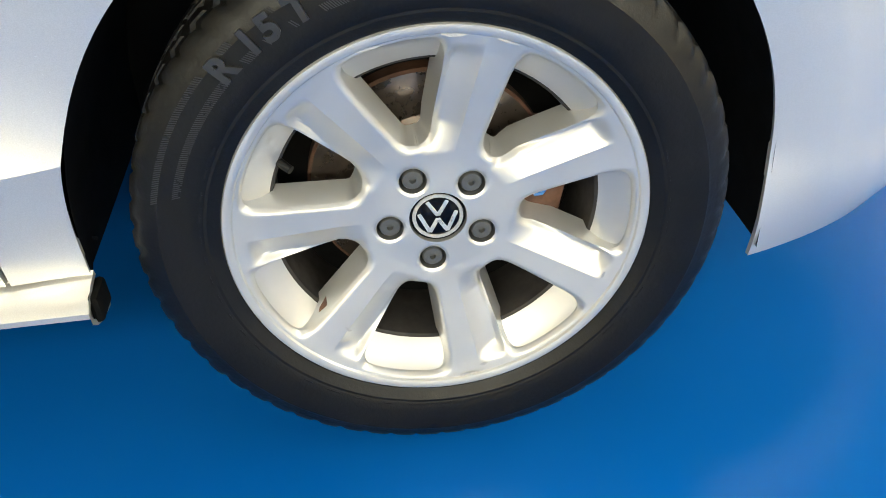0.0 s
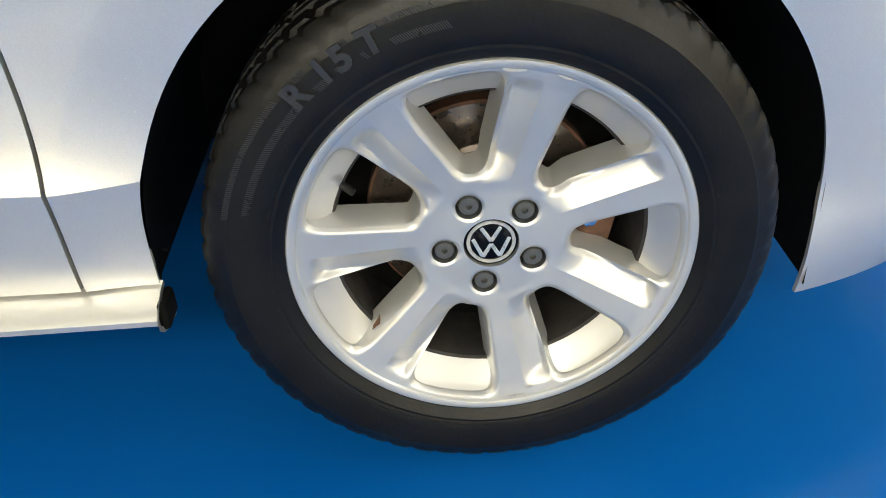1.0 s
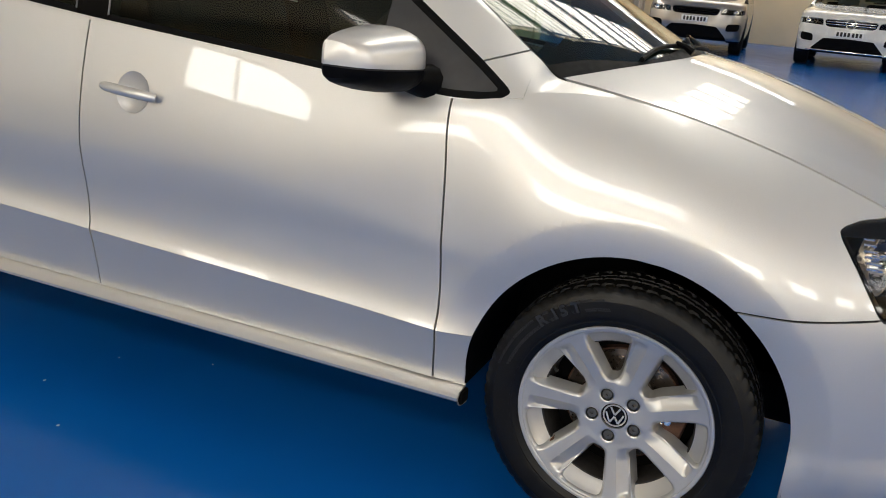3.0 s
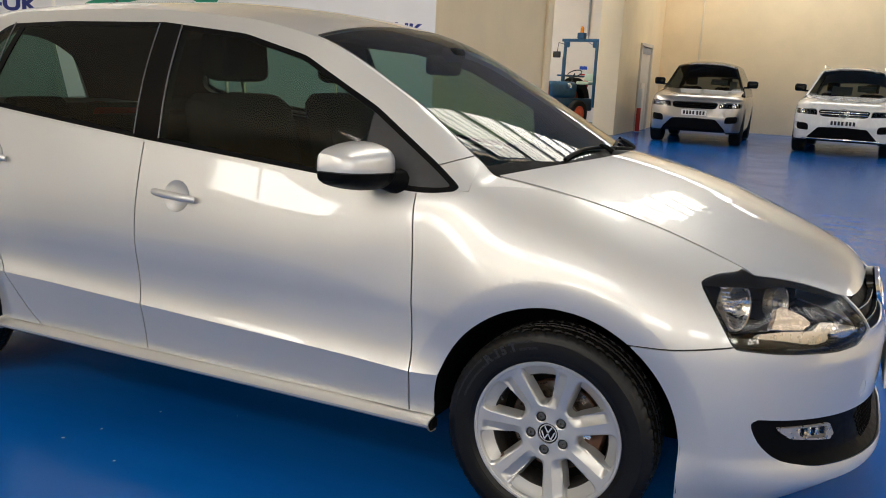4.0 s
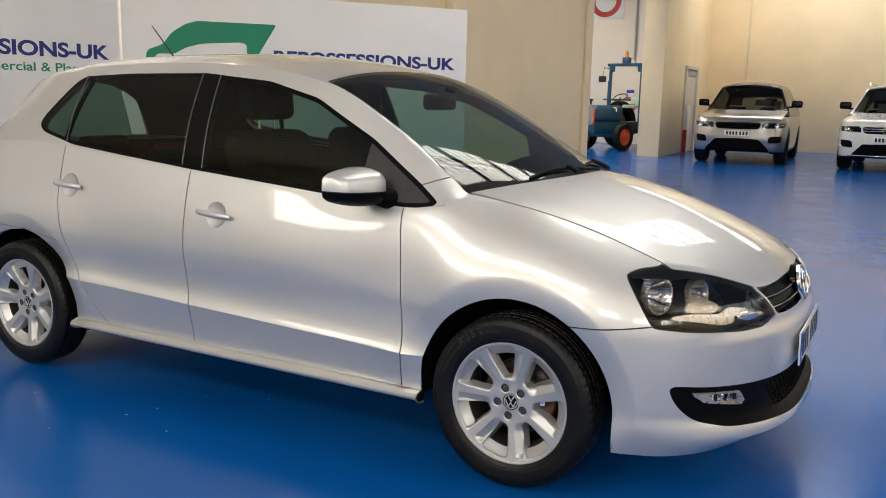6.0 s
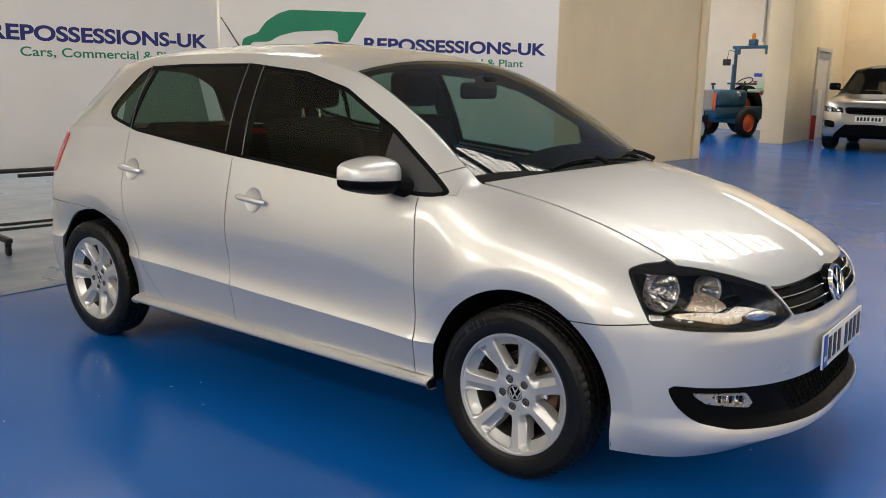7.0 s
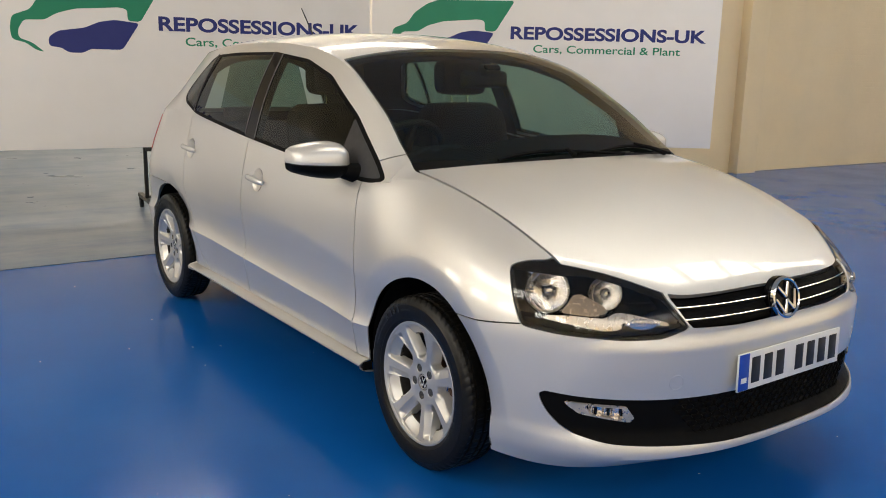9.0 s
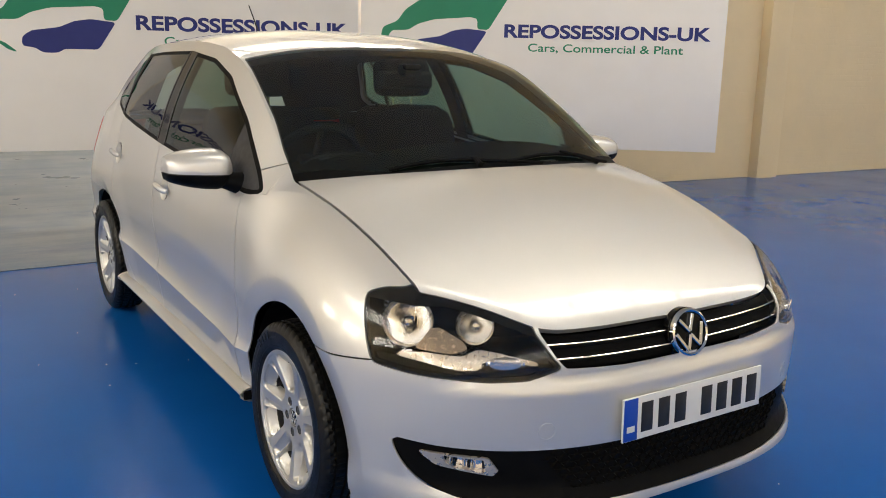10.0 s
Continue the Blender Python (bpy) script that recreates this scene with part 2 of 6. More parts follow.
def tube(points, radius, n=8, caps=True):
    """A round bar along points; radius may be a list."""
    pts = [Vector(p) for p in points]
    rs = [float(r) for r in (radius if isinstance(radius, (list, tuple)) else [radius] * len(pts))]
    vs, fs = [], []
    up = Vector((0.123, 0.05, 1)).normalized()
    for i, p in enumerate(pts):
        d = (pts[min(i + 1, len(pts) - 1)] - pts[max(i - 1, 0)]).normalized()
        s = d.cross(up if abs(d.dot(up)) < 0.95 else Vector((1, 0, 0))).normalized()
        t = s.cross(d)
        for k in range(n):
            a = 2 * math.pi * k / n
            vs.append(p + rs[i] * (math.cos(a) * s + math.sin(a) * t))
    for i in range(len(pts) - 1):
        for k in range(n):
            j = (k + 1) % n
            fs.append((i * n + k, i * n + j, i * n + n + j, i * n + n + k))
    if caps:
        fs += [tuple(range(n - 1, -1, -1)), tuple(range((len(pts) - 1) * n, len(pts) * n))]
    return vs, fs


def rounded(points, r, seg=4):
    """Rounds the corners of a closed 2D outline."""
    out, n = [], len(points)
    for i in range(n):
        p0, p, p1 = (Vector(points[k % n]) for k in (i - 1, i, i + 1))
        a, b = (p0 - p), (p1 - p)
        k = min(r, a.length * 0.45, b.length * 0.45)
        s, e = p + a.normalized() * k, p + b.normalized() * k
        out += [tuple((1 - t) ** 2 * s + 2 * t * (1 - t) * p + t * t * e) for t in (j / seg for j in range(seg + 1))]
    return out


def plate_bm(outline, depth, bevel=0.0):
    """A flat piece: an outline in x, z with thickness along +y (front face at y=0)."""
    bm = bmesh.new()
    f = bm.faces.new([bm.verts.new((x, 0, z)) for x, z in outline])
    bm.normal_update()
    if f.normal.y > 0:
        f.normal_flip()
    ex = bmesh.ops.extrude_face_region(bm, geom=[f])
    bmesh.ops.translate(bm, vec=(0, depth, 0), verts=[v for v in ex["geom"] if isinstance(v, bmesh.types.BMVert)])
    bmesh.ops.recalc_face_normals(bm, faces=bm.faces[:])
    if bevel:
        edges = [e for e in bm.edges if all(abs(v.co.y) < 1e-6 for v in e.verts)]
        bmesh.ops.bevel(bm, geom=edges, offset=bevel, segments=2, affect="EDGES", profile=0.5)
    return bm


def lettering(name, text, size, mat, parent, at, depth=0.002, align="LEFT", bold=0.0, label="", width=None):
    cu = bpy.data.curves.new(name, "FONT")
    cu.body, cu.size, cu.extrude, cu.align_x, cu.offset = text, size, depth, align, bold
    cu.materials.append(mat)
    ob = hang(name, cu, parent, label)
    if width:
        bpy.context.view_layer.update()
        at = at @ Matrix.Diagonal((width / max(ob.dimensions.x, 1e-6), 1, 1, 1))
    ob.matrix_basis = at
    return ob


class Sheet:
    """A surface of many small faces that can be cut along curves into panels."""

    def __init__(self, grid, wrap=False):
        n, m, k = grid.shape
        self.v = [grid[i, j] for i in range(n) for j in range(m)]
        self.f = [(i * m + j, (i + 1) * m + j, (i + 1) * m + j + 1, i * m + j + 1) for i in range(n - 1) for j in range(m - 1)]
        self.tag = ["body"] * len(self.f)

    def cut(self, field, inside, only=("body",)):
        vals = np.asarray(field(np.array(self.v)))
        vals = np.where(np.abs(vals) < 1e-7, 1e-7, vals).tolist()
        nf, nt, made = [], [], {}
        for f, tg in zip(self.f, self.tag):
            if tg not in only:
                nf.append(f), nt.append(tg)
                continue
            neg = [vals[i] < 0 for i in f]
            if all(neg) or not any(neg):
                nf.append(f), nt.append(inside if neg[0] else tg)
                continue
            a, b = [], []
            for q, i in enumerate(f):
                j = f[(q + 1) % len(f)]
                (a if neg[q] else b).append(i)
                if (vals[i] < 0) != (vals[j] < 0):
                    key = (min(i, j), max(i, j))
                    if key not in made:
                        t = vals[i] / (vals[i] - vals[j])
                        made[key] = len(self.v)
                        self.v.append(self.v[i] * (1 - t) + self.v[j] * t)
                        vals.append(0.0)
                    a.append(made[key]), b.append(made[key])
            if len(a) > 2:
                nf.append(tuple(a)), nt.append(inside)
            if len(b) > 2:
                nf.append(tuple(b)), nt.append(tg)
        self.f, self.tag = nf, nt

    def split(self, test, inside, only=("body",)):
        """Renames whole faces by their middle."""
        for q, f in enumerate(self.f):
            if self.tag[q] in only and test(np.mean([self.v[i] for i in f], axis=0)):
                self.tag[q] = inside

    def take(self, *tags):
        used, faces = {}, []
        for f, tg in zip(self.f, self.tag):
            if tg in tags:
                faces.append(tuple(used.setdefault(i, len(used)) for i in f))
        order = sorted(used, key=used.get)
        return np.array([self.v[i] for i in order]).reshape(-1, len(self.v[0])), faces


def normals(v, faces):
    n = np.zeros((len(v), 3))
    for f in faces:
        p = v[list(f), :3]
        c = np.zeros(3)
        for i in range(1, len(f) - 1):
            c += np.cross(p[i] - p[0], p[i + 1] - p[0])
        n[list(f)] += c
    return n / np.maximum(np.linalg.norm(n, axis=1, keepdims=True), 1e-12)


def shell(v, faces, out, rim=0.012, push=0.0):
    """Folds the free edges of a panel inwards. out: a function that gives the outward side, or a sign."""
    n = normals(v, faces)
    v = v[:, :3] + n * push * out
    count = {}
    for f in faces:
        for a, b in zip(f, f[1:] + f[:1]):
            count[(a, b)] = count.get((a, b), 0) + 1
    free = [(a, b) for a, b in count if (b, a) not in count]
    idx = {}
    extra = []
    for a, b in free:
        for i in (a, b):
            if i not in idx:
                idx[i] = len(v) + len(extra)
                extra.append(v[i] - n[i] * rim * out)
    fs = list(faces) + [(b, a, idx[a], idx[b]) for a, b in free]
    vv = np.vstack([v, np.array(extra).reshape(-1, 3)]) if extra else v
    if out < 0:
        fs = [tuple(reversed(f)) for f in fs]
    return vv, fs


def mirrored(v, faces):
    w = np.array(v)[:, :3].copy()
    w[:, 1] *= -1
    return w, [tuple(reversed(f)) for f in faces]


def poly_dist(px, pz, pts, closed=True):
    """Signed distance to an outline (negative inside), or plain distance to an open line."""
    pts = np.array(pts, float)
    a = pts
    b = np.roll(pts, -1, axis=0)
    if not closed:
        a, b = pts[:-1], pts[1:]
    d = np.full(len(px), 1e9)
    ins = np.zeros(len(px), bool)
    for (x0, z0), (x1, z1) in zip(a, b):
        ex, ez = x1 - x0, z1 - z0
        t = np.clip(((px - x0) * ex + (pz - z0) * ez) / max(ex * ex + ez * ez, 1e-12), 0, 1)
        d = np.minimum(d, np.hypot(px - x0 - t * ex, pz - z0 - t * ez))
        if closed and abs(ez) > 1e-12:
            ins ^= ((z0 > pz) != (z1 > pz)) & (px < ex * (pz - z0) / ez + x0)
    return np.where(ins, -d, d)


def smooth_line(pts, n=40):
    """A flowing line through points."""
    pts = np.array(pts, float)
    s = np.r_[0, np.cumsum(np.hypot(*np.diff(pts[:, :2], axis=0).T))]
    t = np.linspace(0, s[-1], n)
    return np.stack([pc(s, pts[:, k])(t) for k in range(pts.shape[1])], 1)


# ---- the hall ----
def slab(name, p, q, z0, z1, thick, mat, label, kind="structure", parent=None):
    """A wall from p to q in plan; its thickness lies to the left of that way."""
    p, q = Vector((*p, 0)), Vector((*q, 0))
    d = (q - p)
    n = Vector((-d.y, d.x, 0)).normalized() * thick
    vs = [(v.x, v.y, z) for z in (z0, z1) for v in (p, q, q + n, p + n)]
    fs = [(0, 1, 5, 4), (1, 2, 6, 5), (2, 3, 7, 6), (3, 0, 4, 7), (4, 5, 6, 7), (3, 2, 1, 0)]
    bm = bmesh.new()
    vv = [bm.verts.new(v) for v in vs]
    for f in fs:
        bm.faces.new([vv[i] for i in f])
    bmesh.ops.recalc_face_normals(bm, faces=bm.faces[:])
    bmesh.ops.bevel(bm, geom=bm.edges[:], offset=0.008, segments=2, affect="EDGES", profile=0.5)
    return tagged(part(name, bm, mat, parent), label, "wall", kind=kind)


X0, X1, Y0, Y1 = -12.0, 13.0, -9.5, 23.5
bm = bmesh.new()
bmesh.ops.create_grid(bm, x_segments=1, y_segments=1, size=1.0)
bmesh.ops.scale(bm, vec=((X1 - X0) / 2 + 0.3, (Y1 - Y0) / 2 + 0.3, 1), verts=bm.verts)
bmesh.ops.translate(bm, vec=((X0 + X1) / 2, (Y0 + Y1) / 2, 0), verts=bm.verts)
floor = tagged(part("floor", bm, FLOOR, smooth=0), "glossy blue epoxy-painted workshop floor, dusty in places", "floor", kind="structure")

bm = box_bm((8.4, 12.4, 0.004), (-7.79, -3.25, 0.003))
tagged(part("floor_worn_bay", bm, WORN, smooth=0), "pale worn floor paint of the side bay", "floor", kind="structure")

slab("wall_north", (X1, Y1), (-4.9, Y1), 0, CEIL, -0.3, CREAM, "cream-painted brick end wall of the hall")
slab("wall_north_bay", (-4.9, Y1), (X0, Y1), 0, CEIL, -0.3, WHITEWALL, "off-white end wall of the side bay")
slab("wall_east", (X1, Y0), (X1, Y1), 0, CEIL, -0.3, CREAM, "plain cream wall closing the hall")


def pierced_wall(name, y, xs, z0, z1, wide, mat, label):
    """The wall behind the camera, with a row of high windows through it."""
    bm = bmesh.new()

    def block(xa, xb, za, zb):
        bmesh.ops.create_cube(bm, size=1.0, matrix=Matrix.Translation(((xa + xb) / 2, y - 0.15, (za + zb) / 2)) @ Matrix.Diagonal((xb - xa, 0.3, zb - za, 1)))
    block(X0, X1, 0, z0)
    block(X0, X1, z1, CEIL)
    edges = [X0] + [e for x in xs for e in (x - wide / 2, x + wide / 2)] + [X1]
    for a, b in zip(edges[::2], edges[1::2]):
        block(a, b, z0, z1)
    return tagged(part(name, bm, mat, smooth=0), label, "wall", kind="structure")


pierced_wall("wall_south", Y0, WINDOWS_X, WIN_Z0, WIN_Z1, WIN_W, CREAM, "cream wall with a row of high windows")
for x in WINDOWS_X:
    win = empty("window_1", "high steel-framed window with four panes", "window", pose(x, Y0 - 0.1, WIN_Z0), "high windows", "structure")
    for k in range(3):
        part("mullion", box_bm((0.05, 0.05, WIN_Z1 - WIN_Z0), (WIN_W * (k - 1) / 2.06, 0, (WIN_Z1 - WIN_Z0) / 2), 0.004), STEEL, win)
    for k in range(2):
        part("transom", box_bm((WIN_W, 0.04, 0.05), (0, 0, 0.03 + k * (WIN_Z1 - WIN_Z0 - 0.06)), 0.004), STEEL, win)
slab("wall_west", (X0, Y0), (X0, Y1), 0, CEIL, 0.3, WHITEWALL, "white wall of the side bay")
wall_p, wall_q = Vector((-5.05, 3.3)), Vector((-4.434, 12.20))
slab("wall_inner", wall_p, wall_q, 0, CEIL, 0.35, CREAM, "cream-painted brick wall between hall and side bay")
slab("wall_inner_pilaster", (-4.78, 7.29), (-4.757, 7.65), 0, CEIL, -0.15, CREAM, "cream-painted pilaster with a cracked edge")
slab("wall_inner_end", (-4.449, 11.95), (-4.434, 12.22), 0, CEIL, -0.05, CREAM, "cream-painted wall end")
slab("wall_inner_far", (-4.47, 17.55), (-4.72, Y1), 0, CEIL, 0.52, CREAM, "cream wall with a bricked doorway beside parked cars")


def ceiling():
    xs = sorted({X0, X1, *(x + s * w / 2 for x, _, _, w, _ in ROOFLIGHTS for s in (-1, 1))})
    ys = sorted({Y0, Y1, *(y for r in ROOFLIGHTS for y in r[1:3])})
    bm = bmesh.new()

    def block(cx, cy, cz, sx, sy, sz):
        bmesh.ops.create_cube(bm, size=1.0, matrix=Matrix.Translation((cx, cy, cz)) @ Matrix.Diagonal((sx, sy, sz, 1)))
    for xa, xb in zip(xs, xs[1:]):
        for ya, yb in zip(ys, ys[1:]):
            cx, cy = (xa + xb) / 2, (ya + yb) / 2
            if not any(abs(cx - x) < w / 2 and y0 < cy < y1 for x, y0, y1, w, _ in ROOFLIGHTS):
                block(cx, cy, CEIL + 0.1, xb - xa, yb - ya, 0.2)
    return tagged(part("ceiling", bm, CEILM, smooth=0), "pale lined roof with long rooflight openings", "ceiling", kind="structure")


ceiling()


def roof_steel():
    bm = bmesh.new()
    for x, y0, y1, w, _ in ROOFLIGHTS:
        if w > y1 - y0:
            for k in range(1, 6):
                bmesh.ops.create_cube(bm, size=1.0, matrix=Matrix.Translation((x - w / 2 + w * k / 6, (y0 + y1) / 2, CEIL + 0.06)) @ Matrix.Diagonal((0.09, y1 - y0 + 0.02, 0.09, 1)))
            continue
        # fine sheet ribs and, every fifth, a roof beam
        for k in range(int((y1 - y0) / 0.26)):
            wide = 0.20 if k % 5 == 3 else 0.03
            bmesh.ops.create_cube(bm, size=1.0, matrix=Matrix.Translation((x, y0 + 0.13 + 0.26 * k, CEIL + 0.12)) @ Matrix.Diagonal((w + 0.02, wide, 0.02 if wide < 0.1 else 0.09, 1)))
    return tagged(part("rooflight_bars", bm, STEEL, smooth=0), "grey glazing bars across the rooflights", "glazing bar", kind="structure")


roof_steel()


# ---- the banners ----
def banner(p, q, z0, z1, label):
    p, q = Vector((*p, 0)), Vector((*q, 0))
    d = (q - p)
    wide, high = d.length, z1 - z0
    top = empty("banner", label, "banner", Matrix.Translation((p.x, p.y, z0)) @ pose(0, 0, 0, 0, 0, math.degrees(math.atan2(d.y, d.x))), "banners behind the car")
    part("board", box_bm((wide, 0.012, high), (wide / 2, 0.006, high / 2), 0.003), BANNER, top)
    # wheeled steel stand behind the board
    for x in (1.14, 2.06):
        part("upright", box_bm((0.03, 0.03, z0 + high * 0.85 - 0.10), (x, 0.03, (high * 0.85 - z0 + 0.10) / 2), 0.004), GASKET, top, "black steel upright")
        foot = part("foot", box_bm((0.045, 0.92, 0.035), (x, -0.10, 0.115 - z0), 0.006), GASKET, top, "black steel foot on castors")
        for y in (-0.52, 0.32):
            vs, fs = lathe([(0.0, -0.016), (0.030, -0.016), (0.040, -0.010), (0.040, 0.010), (0.030, 0.016), (0.0, 0.016)], 18, "x")
            raw("castor", vs, fs, RUBBER, foot, at=pose(x, y, 0.041 - z0))
            part("castor_fork", box_bm((0.042, 0.030, 0.045), (x, y, 0.086 - z0), 0.006), GASKET, foot)
    for y, z in ((0.05, 0.135), (0.0, 0.105)):
        part("stand_rail", box_bm((0.92, 0.022, 0.022), (1.6, y, z - z0), 0.003), GASKET, top)
    part("board_rest", box_bm((0.92, 0.05, 0.03), (1.6, 0.0, -0.017), 0.004), GASKET, top)
    part("board_brace", box_bm((0.72, 0.03, 0.028), (1.75, -0.10, -0.046), 0.004, 2, None), GASKET, top)
    # sloping vehicle emblem in green and blue
    def shape(name, pts, mat, r):
        part(name, plate_bm(rounded(pts, r), 0.002), mat, top, at=pose(0, -0.0022, 0), smooth=0)
    shape("emblem", [(0.18, 0.95), (0.20, 1.04), (0.33, 1.09), (0.40, 1.19), (0.52, 1.27), (0.62, 1.302), (1.32, 1.305), (1.15, 1.027), (1.05, 1.03), (1.05, 1.12), (0.99, 1.135), (0.66, 1.11), (0.52, 1.07), (0.43, 1.015),
                     (0.28, 1.01), (0.235, 0.93), (0.24, 0.87), (0.33, 0.84), (0.42, 0.765), (0.35, 0.785), (0.29, 0.835), (0.19, 0.86)], GREEN, 0.03)
    shape("emblem_car", [(0.45, 0.885), (0.52, 0.935), (0.72, 0.965), (0.83, 1.015), (0.95, 1.035), (1.14, 1.015), (1.00, 0.80), (0.75, 0.80), (0.70, 0.768), (0.59, 0.768), (0.54, 0.805), (0.45, 0.815)], NAVY, 0.03)
    lettering("sign_text", "REPOSSESSIONS-UK", 0.155, NAVY, top, pose(1.283, -0.0012, 0.968, 90, 0, 0), 0.001, bold=0.005, width=1.80)
    lettering("sign_text", "Cars, Commercial & Plant", 0.098, GREEN, top, pose(1.503, -0.0012, 0.848, 90, 0, 0), 0.001, bold=0.001, width=1.355)
    return top


banner((-4.933, 1.950), (-2.958, 4.487), 0.591, 2.141, "large white board banner with green and blue printing")
banner((-5.318, -1.25), (-4.936, 1.925), 0.566, 2.116, "large white board banner on a wheeled black stand")


banner((-5.23, -4.48), (-5.33, -1.28), 0.566, 2.116, "large white board banner mirrored in the car windows")


# ---- the silver hatchback ----
car = empty("car", "silver five-door hatchback with alloy wheels on a blue floor", "car")
NP = 2.85           # squareness of the nose in plan
NT = 4.0            # squareness of the tail in plan


def ease(a, b, x):
    t = np.clip((np.asarray(x, float) - a) / (b - a), 0, 1)
    return t * t * (3 - 2 * t)


xf = pc([0.19, 0.215, 0.25, 0.285, 0.32, 0.40, 0.46, 0.52, 0.562, 0.570, 0.60, 0.62, 0.70], [0.765, 0.800, 0.832, 0.826, 0.798, 0.799, 0.8025, 0.8045, 0.8045, 0.8025, 0.788, 0.784, 0.77])
wid_low = pc([0.19, 0.24, 0.28, 0.33, 0.37, 0.402], [0.776, 0.786, 0.793, 0.802, 0.810, 0.8170])
wid_high = pc([0.402, 0.420, 0.445, 0.49, 0.55, 0.60, 0.66], [0.8170, 0.8105, 0.8045, 0.8010, 0.8045, 0.8110, 0.8180])


def wid(z):
    return wid_low(z) if z < 0.402 else wid_high(z)


xr = pc([0.19, 0.30, 0.45, 0.60, 0.66, 1.1], [-3.08, -3.15, -3.165, -3.15, -3.12, -2.98])
hood_c = pc([-0.30, -0.24, 0, 0.2, 0.464, 0.6, 0.68, 0.74, 0.8], [1.036, 1.028, 0.987, 0.935, 0.837, 0.779, 0.737, 0.700, 0.66])
hood_front = pc([0, 0.2, 0.354, 0.425, 0.465, 0.519, 0.571, 0.643], [0.738, 0.728, 0.708, 0.684, 0.650, 0.592, 0.536, 0.463])
belt_z = pc([-3.0, -2.7, -2.45, -1.43, -0.55, -0.42, -0.33, -0.24, -0.15, -0.05], [1.03, 1.05, 1.045, 0.969, 0.903, 0.904, 0.917, 0.925, 0.920, 0.902])
belt_y = pc([-3.0, -2.7, -2.45, -1.43, -0.44, -0.33, -0.24, -0.15, -0.05], [0.60, 0.69, 0.735, 0.776, 0.770, 0.758, 0.737, 0.705, 0.6634])


def shut_y(x):
    return 0.671 - 0.028 * (x + 0.24) / 0.704


def hood_z(x, y):
    x, y = np.asarray(x, float), np.asarray(y, float)
    # a crease runs forward and inward from the bonnet's rear corner
    line = 0.621 - 0.20 * x - 0.17 * x**2
    u, room = np.abs(y) - line, np.maximum(shut_y(x) - line, 0.01)
    outer = np.sqrt(np.maximum(u, 0) ** 2 + 0.003**2) - 0.003
    inner = np.clip(1 + np.minimum(u, 0) / 0.42, 0, 1)
    ridge = np.maximum(0.05 * (room * inner - outer), 0)
    return hood_c(x) - 0.15 * y**2 + ridge * np.clip((0.66 - x) / 0.3, 0, 1)


def edge_at(kind, t):
    """Top edge of the lower body: belt, bonnet shut line, then the bonnet's leading edge."""
    if kind == "M":
        # the wing's top edge steps up over the foot of the pillar to the bonnet
        k = float(ease(-0.38, 0.0, t))
        return np.array([t, -float(belt_y(t)) * (1 - k) - shut_y(t) * k, float(belt_z(t)) * (1 - k) + float(hood_z(t, shut_y(t))) * k])
    if kind == "F":
        a = math.degrees(t)
        if a <= 31:
            x = 0.464 * (a / 31) ** 0.8
            y = -shut_y(x)
        else:
            y = -0.643 * math.cos(radians((a - 31) / 59 * 90)) ** 0.85
            x = float(hood_front(-y))
        return np.array([x, y, hood_z(x, y)])
    c, s = math.cos(t) ** (2 / NT), math.sin(t) ** (2 / NT)
    return np.array([-2.45 - 0.55 * s, -0.735 * c, 1.045 - 0.02 * s])


